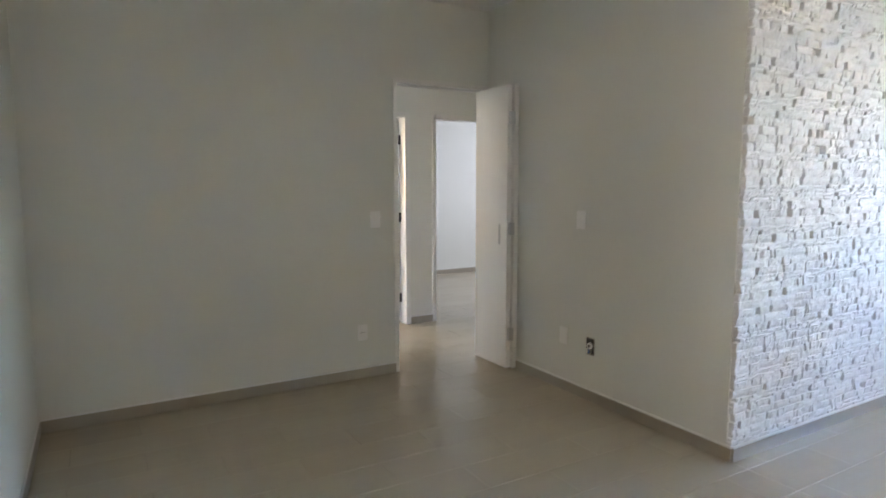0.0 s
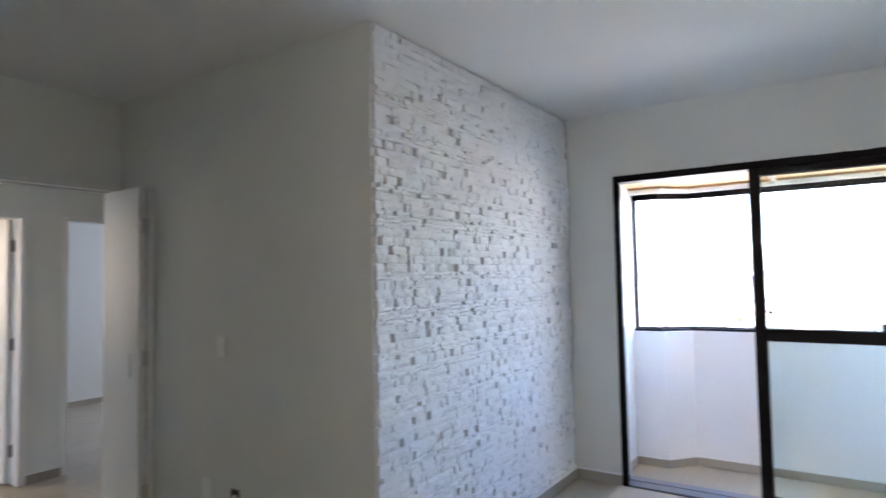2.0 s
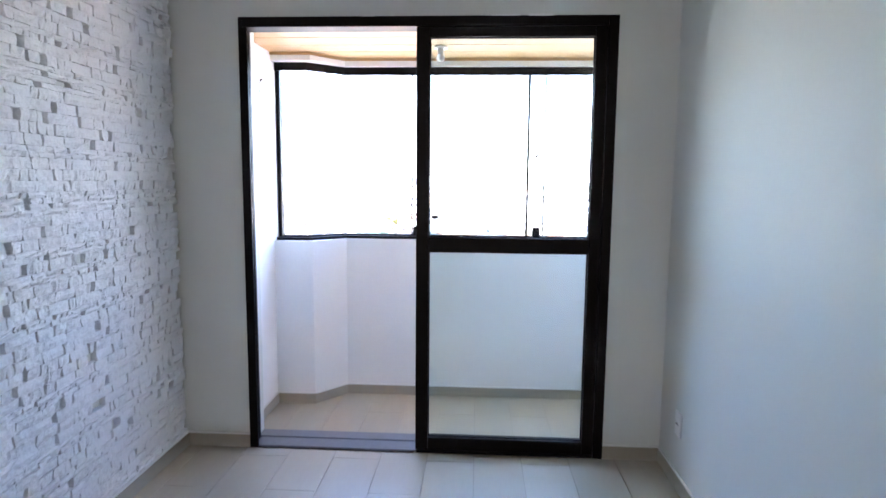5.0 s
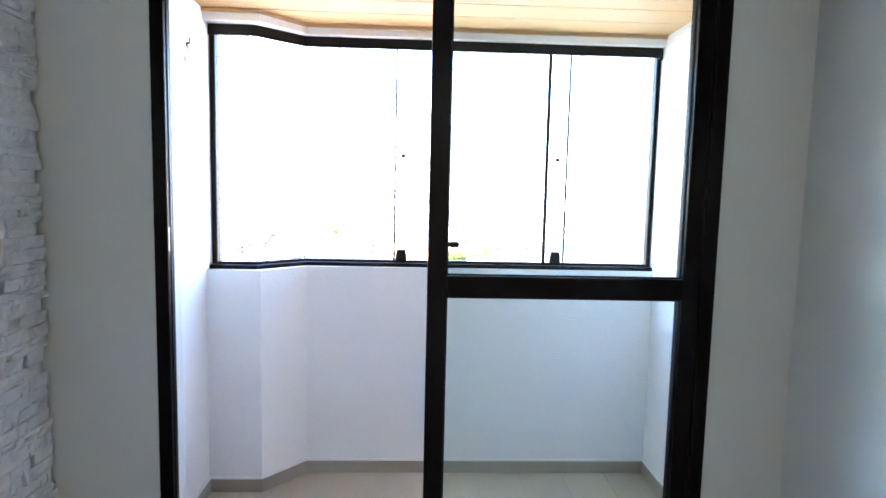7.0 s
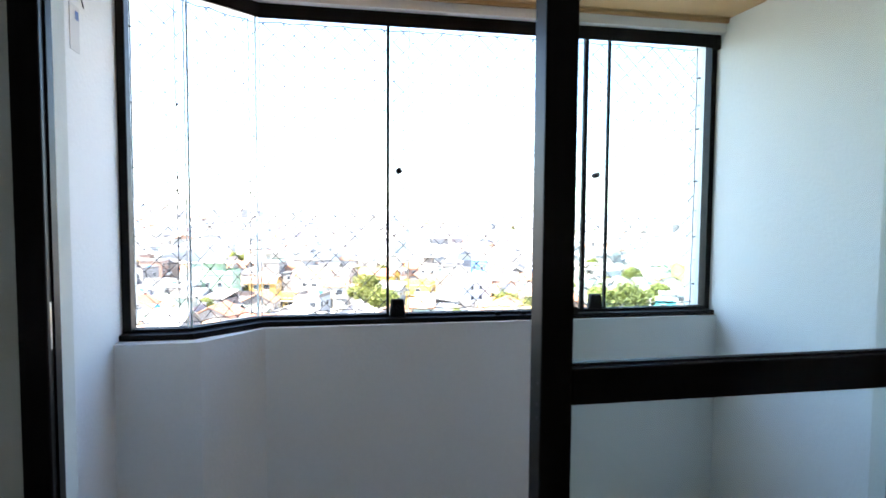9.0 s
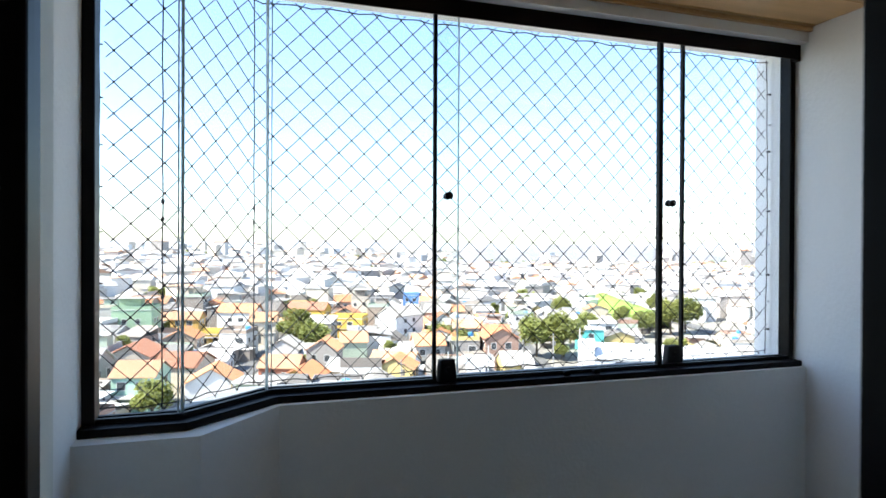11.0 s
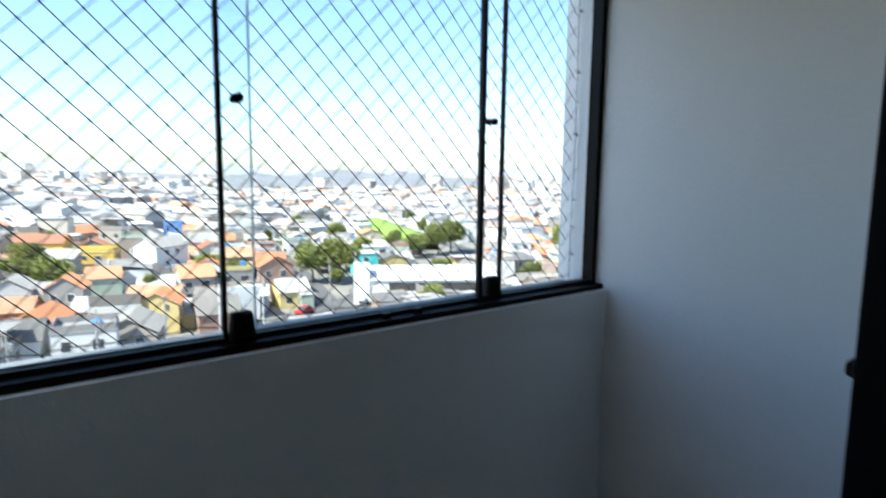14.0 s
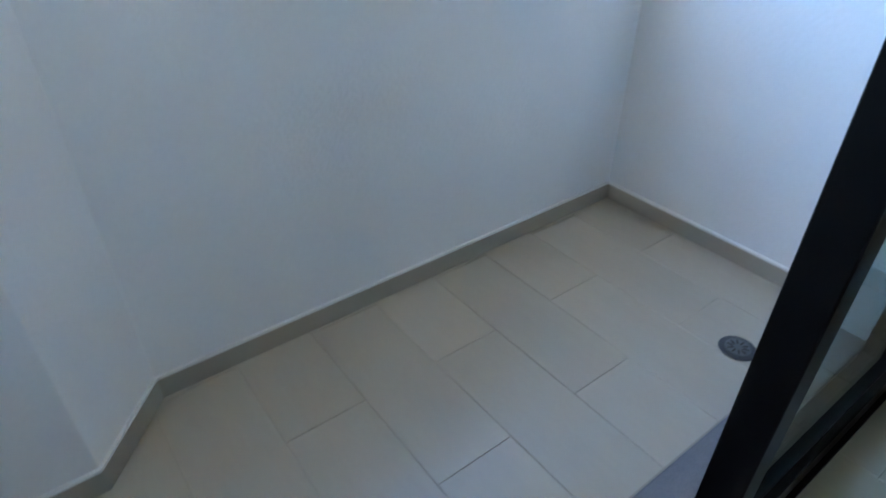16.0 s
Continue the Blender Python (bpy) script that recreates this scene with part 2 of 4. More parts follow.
def offset_line(line, d):
    """Points of a plan polyline moved d to its left, mitred."""
    out = []
    for i, p in enumerate(line):
        p = Vector(p)
        ns = []
        for a, b in ((i - 1, i), (i, i + 1)):
            if 0 <= a and b < len(line):
                t = (Vector(line[b]) - Vector(line[a])).normalized()
                ns.append(Vector((-t.y, t.x)))
        n = sum(ns, Vector((0, 0))).normalized()
        out.append(tuple(p + n * (d / n.dot(ns[0]))))
    return out


def band(line, d0, d1, z0, z1):
    """A solid that follows a plan polyline, between two offsets and two heights."""
    a, b = offset_line(line, d0), offset_line(line, d1)
    return prism(a + b[::-1], z0, z1)


def thing(name, label, category, group="", at=(0, 0, 0)):
    ob = new(name)
    ob.empty_display_size = 0.05
    ob.location = at
    return tagged(ob, label, category, group)


def structure(ob, label, category=""):
    return tagged(ob, label, category, kind="structure")


# ---- the flat: plan numbers ----
H = 2.67                      # ceiling
XL, XR = -0.853, 1.619         # stone wall, right wall
YG, XD, YB = -2.249, -3.000, -5.245   # wall with the sockets, wall with the folding door, back wall
FX0, FX1, FZ = -0.512, 1.330, 2.20   # balcony door frame, outside
BX0, BX1 = -0.705, 1.618      # balcony side walls
BC = 2.240                    # balcony ceiling
DY0, DY1, DZ = -3.052, -2.2515, 2.105  # folding door's opening
WIN = [(-0.705, 1.119), (-0.497, 1.119), (-0.284, 1.308), (1.618, 1.308)]   # window line
SILL = 0.994
BF = -0.145                   # balcony floor
XH = -4.312                   # hall wall


def wall(name, boxes, material=WALL, label="smooth off-white painted wall"):
    bm = bmesh.new()
    for b in boxes:
        add_box(bm, *b)
    return structure(link_mesh(name, bm, material), label, "wall")


bm = prism([(XL - 0.15, 0), (FX0, 0), (FX0, FZ), (FX1, FZ), (FX1, 0), (XR + 0.15, 0), (XR + 0.15, H), (XL - 0.15, H)], 0, 0.2)   # one wall round the door opening
for v in bm.verts:
    v.co = Vector((v.co.x, v.co.z, v.co.y))
bmesh.ops.recalc_face_normals(bm, faces=bm.faces[:])
structure(link_mesh("wall_balcony_side", bm, WALL), "smooth off-white painted wall", "wall")
wall("wall_right", [(XR, XR + 0.15, -7.0, 0, 0, H)])
wall("wall_stone_core", [(XL - 0.15, XL - 0.03, YG + 0.002, 0, 0, H)], STONEBACK, "mortar bed behind the stone cladding")
wall("wall_sockets", [(XD, XL - 0.031, YG, YG + 0.12, 0, H)])
wall("wall_folding_door", [(XD - 0.12, XD, YB, DY0, 0, H), (XD - 0.12, XD, DY0, DY1, DZ, H), (XD - 0.12, XD, DY1, 1.4, 0, H)])
wall("wall_back", [(XD - 0.12, 0.0, YB - 0.12, YB, 0, H), (-0.12, 0.0, -7.0, YB - 0.12, 0, H), (-0.12, XR + 0.15, -7.12, -7.0, 0, H)])
# hall and the two rooms beyond
wall("wall_hall", [(XH - 0.12, XH, -6.0, -3.01, 0, H), (XH - 0.12, XH, -3.01, -2.285, 2.05, H), (XH - 0.12, XH, -2.285, -2.000, 0, H),
                   (XH - 0.12, XH, -2.000, -1.15, 2.045, H), (XH - 0.12, XH, -1.15, 1.4, 0, H)])
wall("wall_hall_ends", [(XH, XD - 0.12, -6.12, -6.0, 0, H), (XH, XD - 0.12, 0.2, 0.32, 0, H)])
wall("wall_bedroom", [(-7.16, -7.03, -6.0, 1.4, 0, H), (-7.03, XH - 0.12, 1.4, 1.52, 0, H), (-7.03, XH - 0.12, -2.25, -2.13, 0, H), (-7.03, XH - 0.12, -6.12, -6.0, 0, H)])
bm = box(-7.16, XR + 0.15, -7.12, 0.2, H, H + 0.12)
add_box(bm, -7.16, XD, 0.2, 1.52, H, H + 0.12)
structure(link_mesh("ceiling", bm, CEIL), "smooth white painted ceiling", "ceiling")

# balcony shell
wall("wall_balcony_left", [(BX0 - 0.15, BX0, 0.2, 1.26, BF - 0.05, 2.7)], BALC, "white painted balcony side wall")
wall("wall_balcony_right", [(BX1, BX1 + 0.15, 0.2, 1.47, BF - 0.05, 2.7)], BALC, "white painted balcony side wall")
PAR = [(BX0, 1.010), (-0.440, 1.010), (-0.256, 1.226), (BX1, 1.230)]
structure(link_mesh("parapet", band(PAR, 0, 0.22, BF - 0.05, SILL), BALC), "white painted balcony parapet with a bay corner", "wall")
structure(link_mesh("window_lintel", band(PAR, 0, 0.22, 2.190, 2.7), BALC), "white painted beam above the balcony window", "wall")
bm = bmesh.new()
for i in range(11):   # tongue-and-groove boards along x, joints open a little
    y0 = 0.2 + i * 0.1
    add_box(bm, BX0, BX1, y0 + 0.0012, min(y0 + 0.0988, 1.27), BC + (0.0015 if i % 2 else 0), BC + 0.02)
add_box(bm, BX0 - 0.1, BX1 + 0.1, 0.2, 1.43, BC + 0.021, BC + 0.1)
structure(link_mesh("balcony_ceiling", bm, WOOD), "varnished wooden board ceiling over the balcony", "ceiling")
structure(link_mesh("ceiling_trim", band([(p[0], p[1] - 0.004) for p in PAR], -0.014, 0, BC - 0.016, BC - 0.002), WOOD), "thin wooden trim along the balcony ceiling", "trim")

# floor bed; tiles follow at the end
bm = box(-7.16, XR + 0.15, -7.12, 0.2, -0.12, -0.004)
add_box(bm, -7.16, XD, 0.2, 1.52, -0.12, -0.004)
floor = structure(link_mesh("floor", bm, GROUT), "beige plank-format porcelain tile floor", "floor")
structure(link_mesh("balcony_floor", box(BX0, BX1, 0.19, 1.24, -0.30, BF - 0.0025), PALEGROUT), "beige grouted floor bed under the balcony tiles", "floor")

# baseboards: a tile strip with a white grout line on top
def baseboard(line, z=0.068, z0=0.0):
    ob = structure(link_mesh("baseboard", band(line, -0.010, 0.0, z0, z), SKIRT), "beige tile baseboard with white grout edge", "baseboard")
    part("grout_line", band(line, -0.009, 0.0, z, z + 0.009), CAULK, ob, "white grout line")
    return ob


baseboard([(XL + 0.004, 0), (FX0, 0)])
baseboard([(FX1, 0), (XR, 0), (XR, -7.0)])
baseboard([(XD, DY1), (XD, YG), (XL, YG)][1:])
baseboard([(XD, YB), (XD, DY0 - 0.004)])
baseboard([(0.0, YB), (XD, YB)])
baseboard([(XL, YG), (XL, 0)])
baseboard([(BX0, 0.2), *PAR, (BX1, 0.2)], -0.078, BF)
baseboard([(XH, -2.262), (XH, -2.018)])
baseboard([(XH, -1.12), (XH, 0.2)])
baseboard([(-7.03, -2.13), (-7.03, 1.4)])

# ---- balcony door ----
door = structure(new("door_balcony"), "dark bronze aluminium sliding balcony door, half open", "door")
FY0, FY1 = -0.014, 0.10
jamb = part("jamb", box(FX0, FX0 + 0.019, FY0 + 0.002, FY1, 0, FZ, 0.002), ALU, door)   # open channel behind a front flange
part("flange", box(FX0 + 0.0005, FX0 + 0.044, FY0, FY0 + 0.014, 0, FZ - 0.048, 0.003), ALU, jamb)
for y in (0.028, 0.066):
    part("track_rib", box(FX0 + 0.018, FX0 + 0.0225, y, y + 0.005, 0.02, FZ - 0.05), ALU_EDGE, jamb)
part("jamb", box(FX1 - 0.048, FX1, FY0, FY1, 0, FZ, 0.003), ALU, door)
part("head", box(FX0 + 0.0192, FX1 - 0.048, FY0, FY1, FZ - 0.048, FZ, 0.003), ALU, door)
part("bottom_track", box(0.3715, FX1 - 0.05, FY0, FY1 - 0.004, 0.001, 0.014, 0.002), ALU, door)
part("rail", box(0.3715, FX1 - 0.05, 0.074, 0.078, 0.012, 0.020), ALU_EDGE, door)
LY0, LY1 = -0.004, 0.059
LX0, LX1, GX0, GX1 = 0.366, 1.281, 0.430, 1.225
leaf = part("sliding_leaf", box(LX0, GX0, LY0, LY1, 0.016, 2.152, 0.003), ALU, door, "sliding glazed leaf, closed to one side")
part("stile", box(GX1, LX1, LY0, LY1, 0.016, 2.152, 0.003), ALU, leaf)
for n, z0, z1 in (("top_rail", 2.106, 2.152), ("middle_rail", 1.058, 1.130), ("bottom_rail", 0.016, 0.080)):
    part(n, box(GX0, GX1, LY0 + 0.002, LY1 - 0.002, z0, z1, 0.003), ALU, leaf)
for z0, z1 in ((0.080, 1.058), (1.130, 2.106)):
    g = part("pane", box(GX0 - 0.004, GX1 + 0.004, 0.021, 0.025, z0 - 0.004, z1 + 0.004), TINTED, leaf, "clear faintly green glass")
    g.visible_shadow = False
    for a in ((GX0, GX0 + 0.005, z0, z1), (GX1 - 0.005, GX1, z0, z1), (GX0 + 0.005, GX1 - 0.005, z0, z0 + 0.005), (GX0 + 0.005, GX1 - 0.005, z1 - 0.005, z1)):
        part("gasket", box(a[0], a[1], 0.016, 0.030, a[2], a[3]), RUBBER, leaf)
bm = bmesh.new()
add_cyl(bm, 0.012, 0.009, 0.02, 12, pose(0.452, LY1, 1.228, -90))
add_box(bm, 0.436, 0.474, LY1 + 0.012, LY1 + 0.028, 1.219, 1.237, 0.005)
part("latch", bm, RUBBER, leaf, "small black latch knob")
for y, z in ((0.046, 1.108), (0.046, 1.083), (0.014, 1.100), (0.014, 1.060), (0.014, 1.033)):
    bm = bmesh.new()
    add_cyl(bm, 0.0022, 0.0018, 0.0012, 10, pose(LX0, y, z, 0, -90))
    part("screw", bm, SCREW, leaf)
# keeper and worn caulking along the head
part("keeper", box(FX0 + 0.018, FX0 + 0.024, 0.04, 0.052, 1.19, 1.27, 0.001), STEEL, door)
thr = structure(link_mesh("threshold", box(FX0 + 0.002, FX1 - 0.002, 0.101, 0.191, BF - 0.003, 0.016, 0.004), GRANITE), "dark grey granite threshold", "threshold")
part("sill_slab", box(FX0 + 0.021, 0.371, -0.006, 0.1008, 0.0005, 0.0115, 0.002), GRANITE, thr)
bm = bmesh.new()
for i in range(40):   # crumbling dark joint at the floor's edge
    x = FX0 + 0.022 + i * 0.0212
    add_box(bm, x, x + 0.0205, -0.013 - 0.004 * abs(math.sin(i * 2.7)), -0.0065, 0.0004, 0.004 + 0.003 * abs(math.sin(i * 1.9)))
part("joint", bm, DARK, thr, "dark crumbling joint")
for x0, x1, h in ((0.72, 0.86, 0.004), (0.90, 1.02, 0.006), (0.10, 0.16, 0.003)):
    part("caulk", box(x0, x1, FY0 - 0.001, 0.0, FZ - h * 0.6, FZ + h, 0.0015), CAULK, door, "white caulk smear")

# grey stone cap over the sunlit parapet top; its tone also holds painted shade
structure(link_mesh("window_sill", band(PAR, 0.112, 0.232, SILL + 0.0005, SILL + 0.006), mat("shaded_grey_sill", (0.24, 0.25, 0.26), 0.6, vary=0.2, vary_scale=12)), "weathered grey stone sill outside the glass, darkened for shade", "sill")

# ---- balcony window ----
win = structure(new("window_balcony"), "frameless sliding glass balcony glazing with dark rails", "window")
part("bottom_rail", band(WIN, -0.060, 0.028, SILL, SILL + 0.020), ALU, win)
part("bottom_channel", band(WIN, -0.020, -0.008, SILL + 0.020, SILL + 0.032), ALU_EDGE, win)
part("bottom_channel", band(WIN, 0.008, 0.020, SILL + 0.020, SILL + 0.032), ALU_EDGE, win)
part("top_rail", band(WIN, -0.034, 0.022, 2.166, 2.190), ALU, win)
part("rail_lip", band(WIN, -0.040, -0.034, 2.137, 2.190), ALU, win)
part("end_cap", box(BX1 - 0.020, BX1, WIN[3][1] - 0.046, WIN[3][1] + 0.024, 2.129, 2.189, 0.003), ALU, win)
part("side_frame", box(BX0, BX0 + 0.028, 1.094, 1.144, SILL + 0.02, 2.165, 0.003), ALU, win)
part("side_frame", box(BX1 - 0.024, BX1, 1.283, 1.333, SILL + 0.02, 2.165, 0.003), ALU, win)


def pane(a, b, off, edge_a=None, edge_b=None):
    """One glass pane along the window line from a to b, with its vertical edges or seal strips."""
    a, b = Vector(a), Vector(b)
    t = (b - a).normalized()
    n = Vector((-t.y, t.x)) * off
    line = [tuple(a + n), tuple(b + n)]
    g = part("pane", band(line, -0.004, 0.004, SILL + 0.022, 2.164), GLASS, win, "clear glass pane")
    g.visible_shadow = False
    for p, e, s in ((a, edge_a, 1), (b, edge_b, -1)):
        if e:
            w, m, nm, dd = e
            q = [tuple(p + n + t * 0.0), tuple(p + n + t * s * w)]
            if s < 0:
                q = q[::-1]
            part(nm, band(q, -dd, dd, SILL + 0.024, 2.162), m, g)
    return g


CLEAR = (0.003, GLASS_EDGE, "polished_edge", 0.0045)
SEAL = (0.010, RUBBER, "seal_strip", 0.007)
WIDE = (0.017, ALU_EDGE, "seal_strip", 0.008)
pane((BX0 + 0.028, 1.119), (-0.499, 1.119), 0.0, None, CLEAR)
pane((-0.493, 1.123), (-0.288, 1.305), 0.0, CLEAR, CLEAR)
pane((-0.278, 1.308), (0.292, 1.308), 0.014, CLEAR, CLEAR)
pane((0.200, 1.308), (1.031, 1.308), -0.014, SEAL, WIDE)
pane((1.134, 1.308), (BX1 - 0.024, 1.308), 0.014, SEAL, None)
for x, y in ((0.243, 1.286), (1.092, 1.312)):   # bottom locks
    lock = part("lock", box(-0.032, 0.032, -0.016, 0.016, 0, 0.072, 0.008, pose(x, y, SILL + 0.020)), RUBBER, win, "black plastic bottom lock")
    for v in lock.data.vertices:
        if v.co.z > SILL + 0.06:
            v.co.x = x + (v.co.x - x) * 0.78
    bm = bmesh.new()
    add_cyl(bm, 0.009, 0.008, 0.004, 14, pose(x, y - 0.016, SILL + 0.062, 90))
    part("cylinder", bm, ALU_EDGE, lock)
for x, y in ((0.247, 1.292), (1.086, 1.318)):   # finger knobs
    bm = bmesh.new()
    add_cyl(bm, 0.011, 0.012, 0.014, 16, pose(x, y - 0.004, 1.589, 90))
    add_cyl(bm, 0.012, 0.010, 0.012, 16, pose(x, y + 0.006, 1.589, -90))
    part("knob", bm, RUBBER, win, "small black finger knob", True)
for x in (0.64, 0.75):   # stops on the rail
    part("rail_stop", box(x, x + 0.022, 1.262, 1.280, SILL + 0.018, SILL + 0.036, 0.003), ALU_EDGE, win)

# ---- safety net outside the window ----
NET = [(BX0 + 0.006, 1.200), (-0.535, 1.200), (-0.325, 1.402), (BX1 - 0.006, 1.402)]
seg_len = [(Vector(NET[i + 1]) - Vector(NET[i])).length for i in range(3)]
NL, NZ0, NZ1 = sum(seg_len), 1.016, 2.17


def net_at(s, z):
    for i in range(3):
        if s <= seg_len[i] or i == 2:
            p = Vector(NET[i]).lerp(Vector(NET[i + 1]), s / seg_len[i])
            sag = 0.004 * math.sin(s * 9 + z * 4)
            return Vector((p.x, p.y + sag, z))
        s -= seg_len[i]


def add_cord(verts, faces, pts, r):
    base = len(verts)
    for i, p in enumerate(pts):
        d = (pts[min(i + 1, len(pts) - 1)] - pts[max(i - 1, 0)]).normalized()
        u = d.cross(Vector((0.31, 0.9, 0.1))).normalized()
        w = d.cross(u)
        for k in range(4):
            a = k * math.pi / 2
            verts.append(p + (u * math.cos(a) + w * math.sin(a)) * r)
    for i in range(len(pts) - 1):
        for k in range(4):
            a, b = base + i * 4 + k, base + i * 4 + (k + 1) % 4
            faces.append((a, b, b + 4, a + 4))


def from_lists(name, verts, faces, material, parent=None, label=""):
    me = bpy.data.meshes.new(name)
    me.from_pydata([tuple(v) for v in verts], [], faces)
    me.materials.append(material)
    ob = new(name, me)
    ob.parent = parent
    if label:
        ob["label"] = label
    return ob


net = thing("safety_net", "black knotted cord safety net outside the balcony window", "safety net")
cv, cf, kv, kf = [], [], [], []
STEP = 0.0785
hgt = NZ1 - NZ0
for sgn in (1, -1):
    for k in range(-16, int(NL / STEP) + 18):
        pts = []
        for j in range(0, 31):
            z = hgt * j / 30
            s = k * STEP + sgn * z
            if 0 <= s <= NL:
                pts.append(net_at(s, NZ0 + z))
        if len(pts) > 1:
            add_cord(cv, cf, pts, 0.00138)
for i in range(0, int(NL / STEP) * 2 + 2):
    for j in range(0, int(hgt / STEP) * 2 + 2):
        if (i + j) % 2 == 0:
            s, z = i * STEP / 2, j * STEP / 2
            if s <= NL and z <= hgt:
                p, b, r = net_at(s, NZ0 + z), len(kv), 0.0034
                kv += [p + Vector(d) * r for d in ((1, 0, 0), (0, 1, 0), (-1, 0, 0), (0, -1, 0), (0, 0, 1.3), (0, 0, -1.3))]
                kf += [(b + q, b + (q + 1) % 4, b + 4) for q in range(4)] + [(b + (q + 1) % 4, b + q, b + 5) for q in range(4)]
tagged(from_lists("netting", cv, cf, CORD, net), kind="stuff")
tagged(from_lists("netting_knot_rows", kv, kf, CORD, net), kind="stuff")


def rope(name, pts, r):
    v, f = [], []
    add_cord(v, f, pts, r)
    return from_lists(name, v, f, CORD, net)


for s in (0.008, seg_len[0] - 0.012, seg_len[0] + seg_len[1], NL - 0.012):
    rope("border_rope", [net_at(s + 0.0012 * math.sin(i * 1.7), NZ0 + hgt * i / 18) + Vector((0, -0.004, 0)) for i in range(19)], 0.0019)
for z in (NZ0 + 0.01, NZ1 - 0.01):
    rope("border_rope", [net_at(NL * i / 50, z + 0.004 * math.sin(i * 2.3)) for i in range(51)], 0.0019)
for i in range(9):   # hooks that hold the net at the side walls
    for x, y in ((BX0 + 0.012, 1.196), (BX1 - 0.010, 1.398)):
        z = 1.10 + i * 0.118 + 0.012 * math.sin(i * 5 + x)
        bm = bmesh.new()
        add_cyl(bm, 0.0022, 0.0022, 0.022, 6, pose(x - 0.011, y, z, 0, 90))
        add_cyl(bm, 0.005, 0.005, 0.003, 8, pose(x, y - 0.004, z, 90))
        part("hook", bm, STEEL if i % 2 else CORD, net)
for s in (seg_len[0] - 0.012, seg_len[0] + seg_len[1]):   # bundled knots on the fold ropes
    for z in (1.545, 1.50, 1.30, 1.22):
        bm = bmesh.new()
        bmesh.ops.create_icosphere(bm, subdivisions=1, radius=0.0052, matrix=Matrix.Translation(net_at(s, z)) @ Matrix.Diagonal((1, 1, 1.5, 1)))
        part("rope_knot", bm, CORD, net)

# ---- balcony small things ----
lamp = thing("ceiling_bulb", "bare white bulb in a ceiling socket over the balcony", "lamp", at=(0, 0, 0))
BXY = (0.43, 0.86)
bm = bmesh.new()
add_cyl(bm, 0.042, 0.040, 0.012, 24, pose(*BXY, BC - 0.012))
part("base", bm, PLASTIC, lamp)
bm = bmesh.new()
add_cyl(bm, 0.019, 0.021, 0.035, 20, pose(*BXY, BC - 0.047))
part("socket", bm, PLASTIC, lamp)
bm = bmesh.new()
bmesh.ops.create_uvsphere(bm, u_segments=16, v_segments=10, radius=0.026, matrix=Matrix.Translation((*BXY, BC - 0.066)))
part("bulb", bm, BULB, lamp, "white glass bulb", True)

drain = thing("floor_drain", "round grey floor drain grate set in the balcony tiles", "drain", at=(1.207, 0.366, BF))
bm = bmesh.new()
add_cyl(bm, 0.056, 0.053, 0.004, 36, pose(0, 0, 0.001))
part("rim", bm, mat("drain_ring", (0.05, 0.052, 0.056), 0.45), drain)
bm = bmesh.new()
add_cyl(bm, 0.038, 0.038, 0.002, 32, pose(0, 0, 0.005))
part("grate", bm, mat("drain_grate", (0.12, 0.125, 0.13), 0.4, metal=0.3), drain)
for i in range(10):
    a = i * math.tau / 10
    part("slot", box(0.014, 0.032, -0.0025, 0.0025, 0.0072, 0.0082, 0, pose(0, 0, 0, 0, 0, math.degrees(a))), DARK, drain)

note = thing("paper_tag", "small white paper tag with blue mark taped to the balcony wall", "paper tag", at=(BX0, 0, 0))
part("sheet", box(0.0005, 0.0015, 0.735, 0.80, 1.86, 1.985), PAPER, note)
part("mark", box(0.0016, 0.002, 0.772, 0.795, 1.948, 1.972), INKBLUE, note, "blue printed mark")


hook = thing("wall_hook", "small black cord hook fixed to the balcony wall", "hook", at=(BX0, 0.80, 2.03))
bm = bmesh.new()
add_cyl(bm, 0.004, 0.004, 0.018, 8, pose(0, 0, 0, 0, 90))
add_box(bm, 0.014, 0.019, -0.004, 0.004, -0.004, 0.026, 0.002)
part("peg", bm, RUBBER, hook)
for turn, ln in ((38, 0.045), (-30, 0.030)):
    bm = bmesh.new()
    add_cyl(bm, 0.002, 0.0015, ln, 6, pose(0.004, 0, 0, 180 + turn))
    part("cord_end", bm, CORD, hook)


# ---- sockets and switches ----
def plate(name, label, category, m, w=0.075, h=0.115, holes=(), rocker=False, mark=True):
    ob = thing(name, label, category)
    part("plate", box(-w / 2, w / 2, -0.007, 0.0, -h / 2, h / 2, 0.003), PLASTIC, ob)
    part("insert", box(-w * 0.30, w * 0.30, -0.0095, -0.007, -h * 0.22, h * 0.22, 0.001), PLASTIC, ob)
    if rocker:
        part("rocker", box(-0.008, 0.008, -0.013, -0.0095, -0.018, 0.018, 0.002), PLASTIC, ob)
    for x, z in holes:
        b = bmesh.new()
        add_cyl(b, 0.0035, 0.0035, 0.0012, 10, pose(x, -0.0095, z, 90))
        part("hole", b, DARK, ob)
    ob.matrix_world = m
    return ob


PINS = ((-0.010, 0), (0, 0.004), (0.010, 0))
plate("light_switch", "white plastic light switch plate on the wall", "switch", pose(-1.95, YG, 1.145), rocker=True)
plate("blank_plate", "white blank socket plate on the wall", "wall plate", pose(-2.09, YG, 0.370))
plate("wall_socket", "white three-pin wall socket above the baseboard", "socket", pose(XD, -3.315, 0.328, 0, 0, 90), holes=PINS)
plate("light_switch", "white double light switch plate beside the folding door", "switch", pose(XD, -3.205, 1.125, 0, 0, 90), rocker=True)
